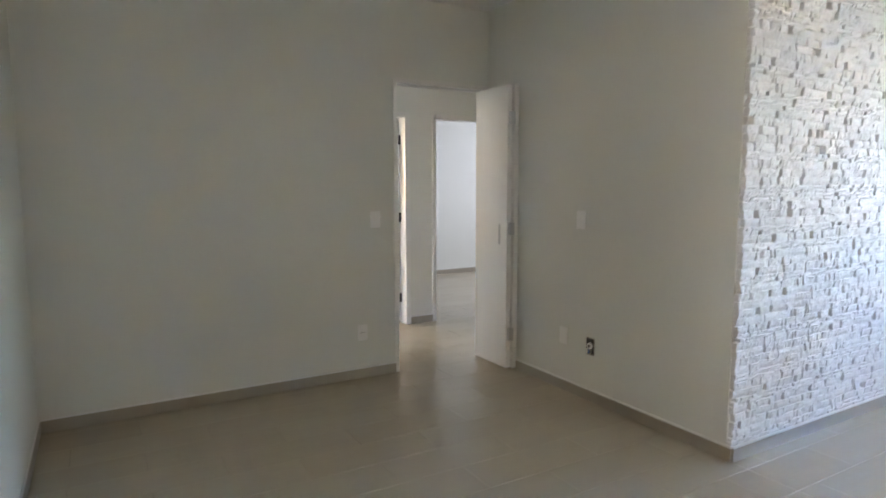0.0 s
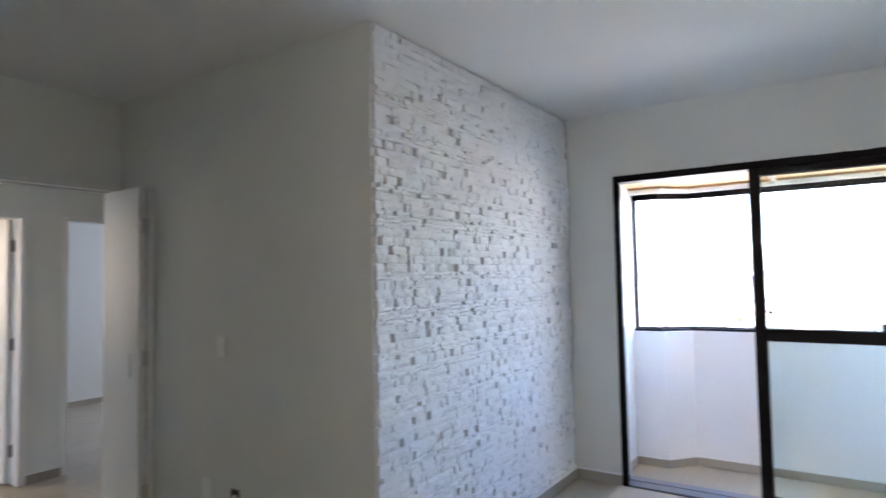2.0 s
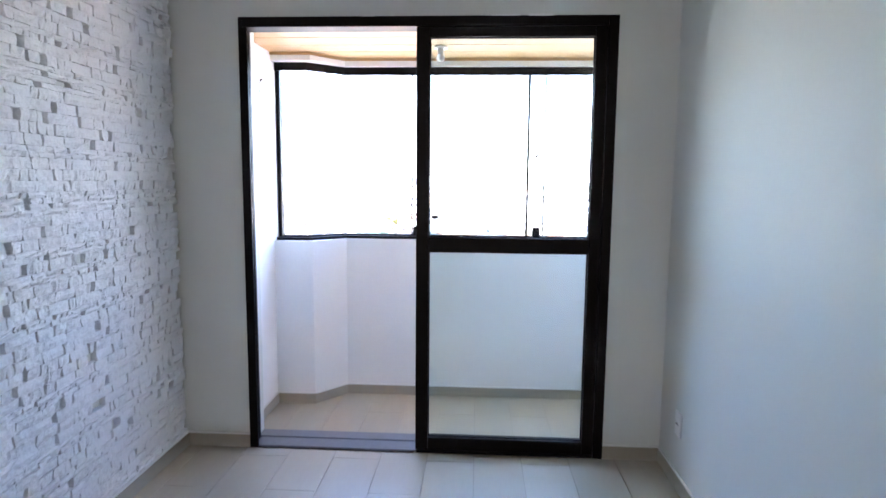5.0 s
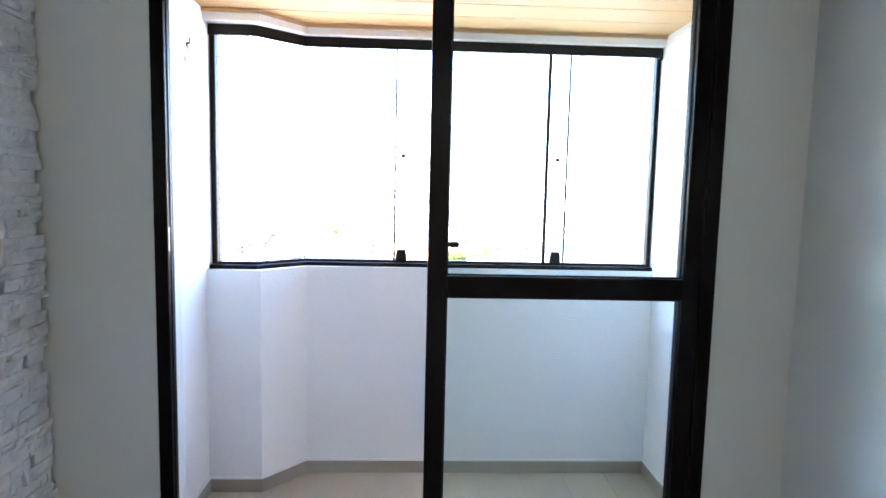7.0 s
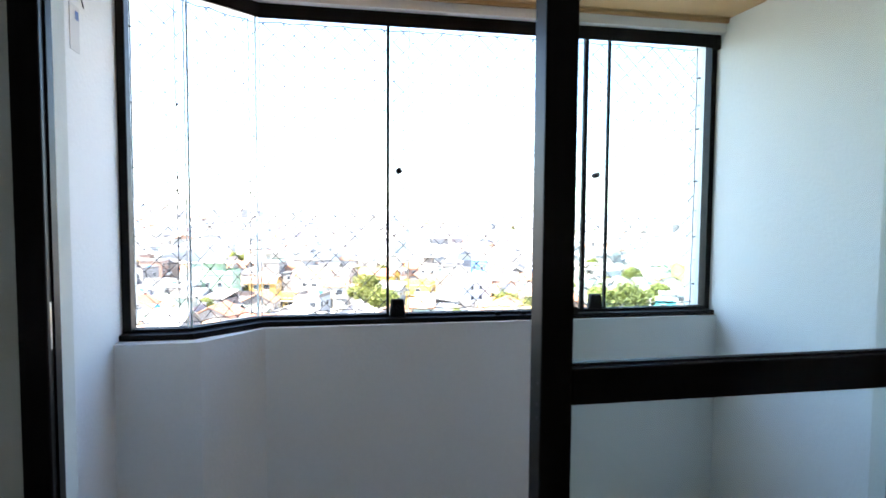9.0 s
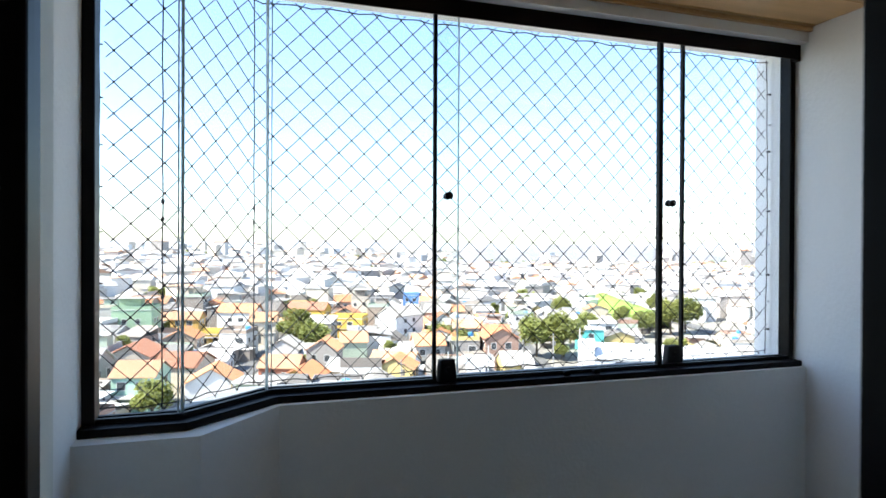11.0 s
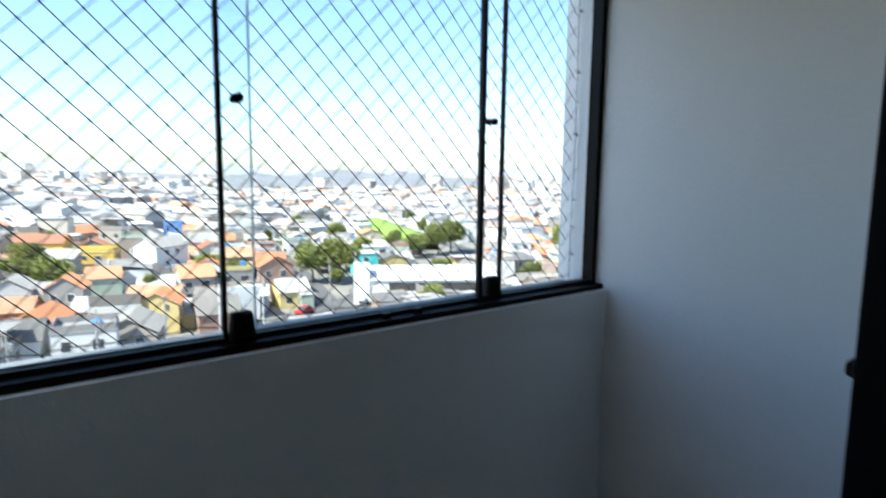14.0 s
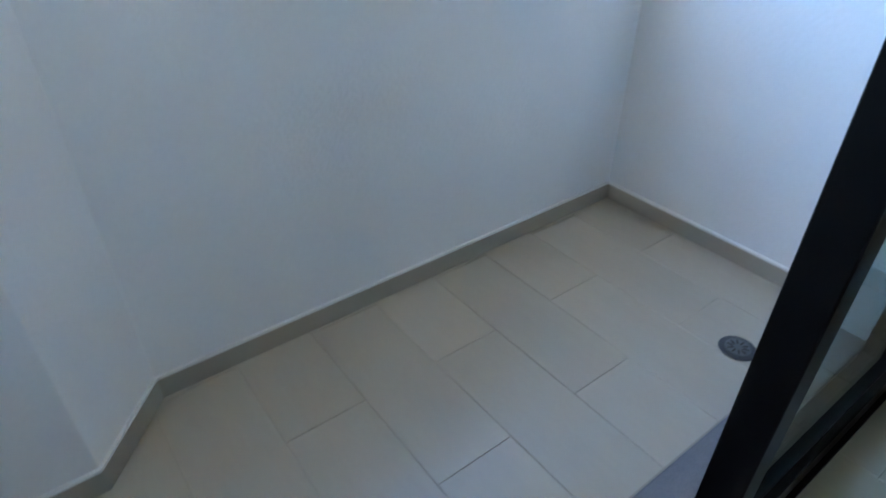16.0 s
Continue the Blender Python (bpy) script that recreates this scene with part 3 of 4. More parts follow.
plate("wall_socket", "white wall socket on the long plain wall", "socket", pose(XR, -0.268, 0.305, 0, 0, -90), holes=PINS)
jb = thing("open_junction_box", "open wall box with loose wires and no cover", "junction box")
part("box_rim", box(-0.036, 0.036, -0.003, 0.0, -0.055, 0.055, 0.001), mat("old_plaster", (0.36, 0.32, 0.26), 0.9, bump=0.4), jb)
part("box_back", box(-0.031, 0.031, -0.0045, -0.003, -0.050, 0.050), DARK, jb)
bm = bmesh.new()
add_cyl(bm, 0.022, 0.020, 0.010, 20, pose(0.002, -0.0045, 0.004, 90))
part("module", bm, PLASTIC, jb, "round white socket core")
bm = bmesh.new()
add_cyl(bm, 0.010, 0.010, 0.002, 16, pose(0.002, -0.0146, 0.004, 90))
part("core", bm, DARK, jb)
for i in range(3):
    part("wire", box(-0.024 + i * 0.017, -0.020 + i * 0.017, -0.012, -0.0045, -0.046, -0.014, 0.001), (PLASTIC, INKBLUE, SKIRT)[i], jb)
jb.matrix_world = pose(-1.842, YG, 0.352)

# ---- folding door, folded open against its jamb ----
fold = structure(new("door_folding"), "white two-panel folding door, folded open", "door")
part("frame_side", box(XD - 0.125, XD + 0.006, DY0 - 0.006, DY0 + 0.022, 0, DZ), DOORW, fold)
part("frame_head", box(XD - 0.125, XD + 0.006, DY0 + 0.022, DY1 - 0.001, DZ - 0.018, DZ + 0.01), DOORW, fold)
part("top_track", box(XD - 0.08, XD - 0.05, DY0 + 0.022, DY1 - 0.010, DZ - 0.03, DZ - 0.018), STEEL, fold)
PY = DY1 - 0.0015
for i in range(2):
    y1 = PY - i * 0.044
    pn = part("panel", box(-3.04, -2.628 + (0.024 if i == 0 else 0), y1 - 0.037, y1, 0.012, 2.072, 0.0025), DOORW, fold, "smooth white door panel")
    if i:
        bm = box(-2.728, -2.710, y1 - 0.040, y1 - 0.0365, 0.93, 1.08, 0.004)
        part("pull", bm, STEEL, pn, "recessed vertical finger pull")
for z in (0.27, 1.05, 1.84):
    hb = part("hinge", box(-2.6285, -2.598, PY - 0.074, PY - 0.038, z - 0.045, z + 0.045, 0.002), STEEL, fold, "steel hinge")
    bm = bmesh.new()
    add_cyl(bm, 0.006, 0.006, 0.09, 12, pose(-2.600, PY - 0.0405, z - 0.045))
    part("knuckle", bm, STEEL, hb)

# door into the second bedroom, open
d2 = structure(new("door_bedroom"), "white hinged bedroom door standing open", "door")
part("frame_side", box(XH - 0.125, XH + 0.012, -2.315, -2.265, 0, 2.05), DOORW, d2)
part("frame_side", box(XH - 0.125, XH + 0.012, -3.02, -2.975, 0, 2.05), DOORW, d2)
part("frame_head", box(XH - 0.125, XH + 0.012, -2.975, -2.315, 2.005, 2.055), DOORW, d2)
part("leaf", box(XH - 0.80, XH - 0.12, -2.356, -2.320, 0.012, 2.0, 0.003, Matrix.Translation((XH - 0.12, -2.32, 0)) @ pose(0, 0, 0, 0, 0, 7) @ Matrix.Translation((-XH + 0.12, 2.32, 0))), DOORW, d2)
for z in (0.25, 1.05, 1.80):
    part("hinge", box(XH - 0.118, XH - 0.09, -2.327, -2.3155, z - 0.045, z + 0.045, 0.002), RUBBER, d2, "dark hinge")
d3 = structure(new("door_frame_bedroom"), "white frame of an open doorway", "door frame")
part("frame_side", box(XH - 0.125, XH + 0.010, -2.016, -1.978, 0, 2.035), DOORW, d3)
part("frame_side", box(XH - 0.125, XH + 0.010, -1.165, -1.120, 0, 2.035), DOORW, d3)
part("frame_head", box(XH - 0.125, XH + 0.010, -1.978, -1.165, 2.005, 2.05), DOORW, d3)

# ---- outside: ground, hills ----
GZ = -25.0


def ground_z(x, y):
    r = math.hypot(x, y)
    rise = 0.0
    if r > 140:
        rise = 1.5 * min(1, (r - 140) / 900)
    side = max(0.0, min(1.0, (-x + 0.25 * y) / 200)) * min(1, r / 250) * 9.0
    roll = 4.5 * noise.noise((x / 150, y / 150, 5.0)) * max(0.0, min(1.0, (r - 200) / 250))
    return GZ + rise + side + roll + 0.9 * noise.noise((x / 60, y / 60, 0)) * min(1, r / 150)


verts, faces = [], []
RINGS = [0, 12, 25, 40, 60, 85, 115, 150, 200, 260, 340, 450, 600, 800, 1100, 1500, 2000, 2800, 4000, 4900]
NA = 96
for r in RINGS:
    for k in range(NA):
        a = k * math.tau / NA
        x, y = r * math.sin(a), r * math.cos(a)
        verts.append((x, y, ground_z(x, y)))
for i in range(len(RINGS) - 1):
    for k in range(NA):
        a, b = i * NA + k, i * NA + (k + 1) % NA
        faces.append((a, a + NA, b + NA, b))
me = bpy.data.meshes.new("ground")
me.from_pydata(verts, [], faces)
me.materials.append(EARTH)
structure(new("ground", me), "bare yards and ground of the hillside town", "ground")


def ridge(name, label, az0, az1, r, base, top, material, seed, bumps, deep=130):
    """A hill line far away, with depth."""
    v, f = [], []
    n = 90
    for i in range(n + 1):
        az = radians(az0 + (az1 - az0) * i / n)
        env = math.sin(math.pi * i / n) ** 0.5
        h = top * env * (0.62 + 0.38 * noise.noise((i * bumps, seed, 0.0)) + 0.10 * noise.noise((i * bumps * 6, seed, 3.0)))
        for rr, z in ((r - deep, base), (r, base + h), (r + 400, base - 5)):
            v.append((rr * math.sin(az), rr * math.cos(az), z))
    for i in range(n):
        for k in range(2):
            a = i * 3 + k
            f.append((a, a + 3, a + 4, a + 1))
    me = bpy.data.meshes.new(name)
    me.from_pydata(v, [], f)
    me.materials.append(material)
    for p in me.polygons:
        p.use_smooth = True
    return structure(new(name, me), label, "hill")


# backdrop hills: their haze is only the pale material colour
ridge("backdrop_hills", "hills along the horizon, haze put into their pale blue colour", -60, 100, 3600, -25, 84, HILL, 1.7, 0.11)
ridge("backdrop_wooded_ridge", "dark wooded ridge beyond the town, greyed for haze", 17, 44, 1050, -26, 43, WOODED, 5.2, 0.05, 330)


# ---- houses ----
def window_part(parent, x, z, w, h, y=0.0, turn=0):
    """A house window on the face y of a house, or on its sides by turn."""
    m = pose(0, 0, 0, 0, 0, turn)
    f = part("window", box(x - w / 2 - 0.08, x + w / 2 + 0.08, y - 0.05, y + 0.02, z - 0.08, z + h + 0.08, 0, m), FRAMEW, parent)
    part("pane", box(x - w / 2, x + w / 2, y - 0.06, y - 0.05, z, z + h, 0, m), FAR_PANE, f)
    return f


def gable(w, d, h0, h1, over=0.4, axis="x"):
    """A pitched roof shell with thickness and eaves."""
    bm = bmesh.new()
    hw, hd = w / 2 + over, d / 2 + over
    for s in (1, -1):
        a = [(-hw, s * hd, h0 - 0.15), (hw, s * hd, h0 - 0.15), (hw, 0, h1), (-hw, 0, h1)]
        lo, hi = [bm.verts.new(p) for p in a], [bm.verts.new((p[0], p[1], p[2] + 0.16)) for p in a]
        bm.faces.new(lo), bm.faces.new(hi)
        for i in range(4):
            bm.faces.new((lo[i], lo[(i + 1) % 4], hi[(i + 1) % 4], hi[i]))
    bmesh.ops.recalc_face_normals(bm, faces=bm.faces[:])
    if axis == "y":
        bmesh.ops.rotate(bm, cent=(0, 0, 0), matrix=Matrix.Rotation(math.pi / 2, 3, "Z"), verts=bm.verts[:])
    return bm


def roof_ribs(w, d, h0, h1, over, n):
    bm = bmesh.new()
    for i in range(n):
        x = -w / 2 - over + (i + 0.5) * (w + 2 * over) / n
        for s in (1, -1):
            vs = [(x - 0.05, s * (d / 2 + over), h0 + 0.02), (x + 0.05, s * (d / 2 + over), h0 + 0.02), (x + 0.05, 0, h1 + 0.17), (x - 0.05, 0, h1 + 0.17),
                  (x, s * (d / 2 + over), h0 + 0.10), (x, 0, h1 + 0.25)]
            v = [bm.verts.new(p) for p in vs]
            bm.faces.new((v[0], v[4], v[5], v[3])), bm.faces.new((v[4], v[1], v[2], v[5]))
    return bm


def house(label, w, d, h, roof, windows, extra="", paint=None):
    paint = paint or CITY_WALL
    ob = thing("house", label, "house", "houses of the town below")
    bm = box(-w / 2, w / 2, -d / 2, d / 2, -3, h)
    if roof in ("clay", "cement"):
        for s in (-1, 1):   # gable ends
            v = [bm.verts.new(p) for p in ((s * w / 2, -d / 2, h), (s * w / 2, d / 2, h), (s * w / 2, 0, h + d * 0.22))]
            bm.faces.new(v)
    body = part("wall", bm, paint, ob)
    if roof in ("clay", "cement"):
        r = part("roof", gable(w, d, h, h + d * 0.24), TERRA if roof == "clay" else FIBRE, ob)
        part("roof_ribs", roof_ribs(w, d, h, h + d * 0.24, 0.4, 30), r.data.materials[0], r)
    elif roof == "slab":
        bm = box(-w / 2 - 0.15, w / 2 + 0.15, -d / 2 - 0.15, d / 2 + 0.15, h, h + 0.12)
        part("roof", bm, SLAB, ob)
        bm = bmesh.new()
        for a in ((-w / 2, w / 2, -d / 2, -d / 2 + 0.15), (-w / 2, w / 2, d / 2 - 0.15, d / 2), (-w / 2, -w / 2 + 0.15, -d / 2 + 0.15, d / 2 - 0.15), (w / 2 - 0.15, w / 2, -d / 2 + 0.15, d / 2 - 0.15)):
            add_box(bm, *a, h + 0.12, h + 0.95)
        part("roof_parapet", bm, paint, ob)
    else:   # single pitch behind a raised wall
        bm = bmesh.new()
        a = [(-w / 2 - 0.3, -d / 2 - 0.4, h + 0.05), (w / 2 + 0.3, -d / 2 - 0.4, h + 0.05), (w / 2 + 0.3, d / 2, h + 1.3), (-w / 2 - 0.3, d / 2, h + 1.3)]
        lo, hi = [bm.verts.new(p) for p in a], [bm.verts.new((p[0], p[1], p[2] + 0.12)) for p in a]
        bm.faces.new(lo[::-1]), bm.faces.new(hi)
        for i in range(4):
            bm.faces.new((lo[i], lo[(i + 1) % 4], hi[(i + 1) % 4], hi[i]))
        part("roof", bm, FIBRE, ob)
        part("back_wall", box(-w / 2, w / 2, d / 2 - 0.15, d / 2 + 0.02, h, h + 1.7), paint, ob)
    for x, z, ww, hh in windows:
        window_part(ob, x, z, ww, hh, -d / 2)
        window_part(ob, x * d / w * 0.9, z, ww * 0.8, hh, -w / 2, 90)
    if "porch" in extra:   # deep shaded veranda under its own roof
        for x in (-w * 0.44, 0.0, w * 0.44):
            part("post", box(x - 0.12, x + 0.12, -d / 2 - 2.2, -d / 2 - 1.96, -1, 2.5), paint, ob)
        part("porch_roof", box(-w / 2 - 0.2, w / 2 + 0.2, -d / 2 - 2.5, -d / 2, 2.5, 2.68), FIBRE, ob)
    if "loft" in extra:    # open roof terrace with a sheet cover
        part("loft_wall", box(-w * 0.46, w * 0.1, d * 0.05, d * 0.46, h + 0.12, h + 2.6), paint, ob)
        part("loft_roof", box(-w * 0.5, w * 0.5, -d * 0.2, d * 0.5, h + 2.6, h + 2.72), FIBRE, ob)
        for x in (-w * 0.44, w * 0.44):
            part("post", box(x - 0.09, x + 0.09, -d * 0.17, -d * 0.17 + 0.18, h + 0.12, h + 2.6), paint, ob)
    if "tank" in extra:
        bm = bmesh.new()
        add_cyl(bm, 0.62, 0.72, 0.9, 14, pose(w * 0.25, d * 0.2, h + 0.12))
        add_cyl(bm, 0.76, 0.3, 0.2, 14, pose(w * 0.25, d * 0.2, h + 1.02))
        part("water_tank", bm, TANK_BLUE, ob, "blue plastic water tank")
    if "balcony" in extra:
        part("balcony", box(-w * 0.3, w * 0.3, -d / 2 - 1.1, -d / 2, 2.7, 2.85), SLAB, ob)
        part("balcony_wall", box(-w * 0.3, w * 0.3, -d / 2 - 1.1, -d / 2 - 1.0, 2.85, 3.75), paint, ob)
    if "gate" in extra:
        # flat dark panel paints the shade of an open garage; no recess is cut
        part("garage_door", box(-w * 0.42, -w * 0.05, -d / 2 - 0.05, -d / 2 + 0.02, 0, 2.3), FAR_PANE, ob, "dark panel for the shade of a garage opening")
    if "annex" in extra:
        part("annex", box(w * 0.1, w * 0.5 + 0.1, -d / 2 - 2.6, -d / 2, -3, 2.7), paint, ob)
        part("annex_roof", box(w * 0.1 - 0.2, w * 0.5 + 0.3, -d / 2 - 2.8, -d / 2, 2.7, 2.82), FIBRE, ob)
    return ob


W2 = ((-2.1, 3.5, 1.5, 1.25), (1.6, 3.5, 1.8, 1.25), (1.5, 0.9, 1.6, 1.25))
W1 = ((-1.6, 0.9, 1.6, 1.3), (1.8, 0.9, 1.6, 1.3))
W3 = ((-2.0, 6.3, 1.2, 1.1), (1.7, 6.3, 1.2, 1.1), (-2.0, 3.6, 1.2, 1.1), (1.7, 3.6, 1.2, 1.1), (1.5, 0.9, 1.3, 1.1))
kinds = [house("two-storey rendered house with a clay tile roof", 7.6, 8.2, 5.6, "clay", W2, "gate annex"),
         house("low rendered house with a clay tile roof", 8.4, 7.2, 3.0, "clay", W1, "gate porch"),
         house("low house with a grey corrugated cement roof", 8.0, 8.6, 3.1, "cement", W1, "annex"),
         house("two-storey house with a flat slab roof and blue water tank", 6.8, 8.0, 5.8, "slab", W2, "tank balcony"),
         house("three-storey rendered house with a flat slab roof", 7.0, 8.6, 8.4, "slab", W3, "balcony gate loft"),
         house("two-storey house with a single-pitch cement roof", 7.2, 8.0, 5.4, "mono", W2, "gate porch"),
         house("two-storey house with a grey gabled cement roof", 7.8, 8.8, 5.7, "cement", W2, "balcony"),
         house("low unrendered house with a single-pitch roof", 8.6, 7.4, 3.0, "mono", W1, "annex"),
         house("two-storey house with a covered roof terrace", 7.4, 8.4, 5.6, "slab", W2, "loft porch")]
rng = random.Random(11)


def plain(name, color):
    return mat(name, color, 0.8, vary=0.14, vary_scale=0.35, grain=0.08, grain_scale=3.0)


YELLOW = plain("yellow_render", (0.56, 0.37, 0.07))
GREEN = plain("green_render", (0.27, 0.38, 0.25))
MINT = plain("mint_render", (0.34, 0.50, 0.40))
WHITE = plain("white_render", (0.66, 0.65, 0.63))
OCHRE = plain("ochre_render", (0.50, 0.30, 0.08))
BLUE = plain("blue_render", (0.10, 0.22, 0.46))
CLAYRED = plain("red_render", (0.34, 0.13, 0.08))
# single houses that stand out: outline, height, roof, paint, place and turn
LANDMARKS = [("three-storey pale green house with a flat roof", 11, 9, 9.6, "slab", W3, "loft", GREEN, -27, 158, -8),
             ("two-storey yellow house with an orange clay roof", 15, 9, 5.8, "clay", W2, "balcony", YELLOW, 16, 190, -24),
             ("two-storey yellow house with a roof terrace", 12, 8, 5.6, "slab", W2, "balcony", YELLOW, 25, 168, -24),
             ("three-storey white house with a low cement roof", 12, 9, 8.2, "cement", W3, "balcony", WHITE, 37, 155, 28),
             ("white house with a bright orange clay roof", 7.5, 9, 5.4, "clay", W1, "annex", WHITE, -6, 97, 84),
             ("pale mint house with a red clay roof", 8, 8, 5.6, "clay", W2, "porch", MINT, -17, 103, -14),
             ("low ochre house with an orange clay roof", 9, 7.5, 5.2, "clay", W2, "gate", OCHRE, -17, 172, -12),
             ("low yellow house with a flat slab roof", 8, 7, 3.2, "slab", W1, "porch", YELLOW, -10, 158, -12),
             ("bright blue two-storey house with a slab roof", 8, 8, 6.0, "slab", W2, "", BLUE, 62, 240, -20),
             ("white two-storey house with an orange clay roof", 13, 9, 6.4, "clay", W2, "balcony", WHITE, -4, 178, -16),
             ("low red rendered house with a clay roof", 9, 8, 3.2, "clay", W1, "gate", CLAYRED, 5, 118, -20),
             ("low white house with an orange clay roof", 11, 8, 3.4, "clay", W1, "porch", WHITE, 27, 118, -30),
             ("ochre house with a shallow clay roof", 10, 8, 3.4, "clay", W1, "porch", OCHRE, 8, 106, 64)]
blocked = [(66, 127, 7), (121, 150, 9), (77, 100, 14), (148, 240, 9), (140, 215, 10), (132, 192, 10), (125, 172, 10), (104, 94, 8), (11, 142, 5), (82, 134, 4)]   # lawn, big trees, warehouse
for label, w, d, h, roof, wins, extra, paint, x, y, turn in LANDMARKS:
    house(label, w, d, h, roof, wins, extra, paint).matrix_world = pose(x, y, ground_z(x, y), 0, 0, turn) @ Matrix.Diagonal((0.8, 0.8, 0.95, 1))
    blocked.append((x, y, max(w, d) * 0.4))
    n = math.hypot(x, y)
    blocked.append((x - x / n * 7, y - y / n * 7, 3.0))    # its front yard
first = [True] * len(kinds)
for row in range(0, 21):
    v = 62 + row * 8.3 + (2.6 if row % 3 == 2 else 0)
    for col in range(-17, 36):
        u = col * 7.7 + (3.0 if row % 2 else 0) + rng.uniform(-1.1, 1.1)
        # the street grid lies turned against the building
        a = radians(-16)
        vv_ = v + rng.uniform(-0.9, 0.9)
        x, y = u * math.cos(a) - vv_ * math.sin(a), u * math.sin(a) + vv_ * math.cos(a)
        r, az = math.hypot(x, y), math.degrees(math.atan2(x, y))
        if not (72 < r < 216 and -22 < az < 66) or col % 8 == 3 or rng.random() < 0.05:
            continue
        if any(math.hypot(x - bx, y - by) < br + 3.8 for bx, by, br in blocked):
            continue
        if abs((x + 6) * -0.4985 + (y - 66) * 0.8669) < 9.5:    # the crossing street
            continue
        k = rng.choices(range(9), (4, 3, 5, 4, 1, 4, 4, 5, 3))[0]
        low = 0.8 if az > 20 and r > 150 else 1.0
        m = pose(x, y, ground_z(x, y) + rng.uniform(-0.6, 0.9), 0, 0, -16 + rng.choice((0, 0, 90, 180, -90)) + rng.uniform(-9, 9))
        m = m @ Matrix.Diagonal((rng.uniform(0.72, 1.02), rng.uniform(0.72, 0.95), rng.uniform(0.80, 1.06) * low, 1))
        if first[k]:
            kinds[k].matrix_world = m
            first[k] = False
        else:
            copy_thing(kinds[k], m).matrix_world = m

# far houses: too many to count
vv, ff, rv, rf = [], [], [], []
for i in range(9500):
    az = radians(rng.uniform(-32, 76))
    r = math.sqrt(rng.uniform(228 ** 2, 1500 ** 2))
    if rng.random() < 0.42:
        r = math.sqrt(rng.uniform(228 ** 2, 640 ** 2))
    x, y = r * math.sin(az), r * math.cos(az)
    deg = math.degrees(az)
    if 18 < deg < 43 and r > 740 or rng.random() < 0.12 and noise.noise((x / 45, y / 45, 7)) > 0.15:
        continue
    if any(math.hypot(x - bx, y - by) < br + 4 for bx, by, br in blocked):
        continue
    w, d, h = rng.uniform(6, 13), rng.uniform(6, 11), rng.choice((3.0, 3.2, 5.0, 5.6, 6.2, 8.2))
    if rng.random() < 0.03 and r > 560:
        w, d, h = rng.uniform(9, 15), rng.uniform(9, 13), rng.uniform(9, 21)
    g, t = ground_z(x, y), radians(rng.choice((-16, 74, 30, 120)) + rng.uniform(-8, 8))
    c, s = math.cos(t), math.sin(t)
    q = [(x + px * c - py * s, y + px * s + py * c) for px, py in ((-w / 2, -d / 2), (w / 2, -d / 2), (w / 2, d / 2), (-w / 2, d / 2))]
    b = len(vv)
    vv += [(*p, g - 3) for p in q] + [(*p, g + h) for p in q]
    ff += [(b + k, b + (k + 1) % 4, b + 4 + (k + 1) % 4, b + 4 + k) for k in range(4)]
    b = len(rv)
    rise = rng.choice((0.15, 1.6, 1.8))
    e = [(x + px * c - py * s, y + px * s + py * c) for px, py in ((-w / 2 - .4, -d / 2 - .4), (w / 2 + .4, -d / 2 - .4), (w / 2 + .4, d / 2 + .4), (-w / 2 - .4, d / 2 + .4), (-w / 2 - .4, 0), (w / 2 + .4, 0))]
    rv += [(*p, g + h + 0.02) for p in e[:4]] + [(*p, g + h + rise) for p in e[4:]]
    rf += [(b, b + 1, b + 5, b + 4), (b + 2, b + 3, b + 4, b + 5), (b + 1, b + 2, b + 5), (b + 3, b, b + 4)]
far = tagged(new("far_town"), "dense hillside town of pale houses with clay roofs", "town", kind="stuff")
tagged(from_lists("far_walls", vv, ff, FAR_WALL, far), kind="stuff")
tagged(from_lists("far_roofs", rv, rf, FAR_ROOF, far), kind="stuff")

# warehouse with a pale sheet roof
wh = thing("warehouse", "long white warehouse with a pale sheet roof", "warehouse")
part("wall", box(-13, 13, -7, 7, -3, 5.2), mat("warehouse_render", (0.66, 0.65, 0.63), 0.8), wh)
part("roof", gable(26, 14, 5.2, 6.9, 0.5), mat("pale_sheet", (0.62, 0.62, 0.61), 0.55, vary=0.12, vary_scale=0.3), wh)
part("stair_tower", box(-16, -12.9, -7.4, -3.5, -3, 8.2), mat("tower_render", (0.70, 0.69, 0.67), 0.8), wh)
# dark slabs on the solid wall paint the shade inside the long openings
for z, x0 in ((0.2, -11.5), (2.9, -9.0)):
    part("opening", box(x0, 12.2, -7.04, -6.9, z, z + 1.6), DARK, wh, "long dark slab for the shade in an opening")
part("canopy", box(-11.8, 12.6, -9.2, -7.0, 2.2, 2.4), SLAB, wh)
wh.matrix_world = pose(77, 100, ground_z(77, 100), 0, 0, -32)
teal = thing("teal_house", "small house with bright teal walls", "house")
part("wall", box(-3, 3, -3, 3, -3, 5.4), TEAL, teal)
part("roof", box(-3.3, 3.3, -3.3, 3.3, 5.4, 5.55), SLAB, teal)
window_part(teal, 0, 3.4, 1.2, 1.1, -3)
teal.matrix_world = pose(80, 132, ground_z(80, 132), 0, 0, -20)

# grass bank on the slope
bm = bmesh.new()
rows = []
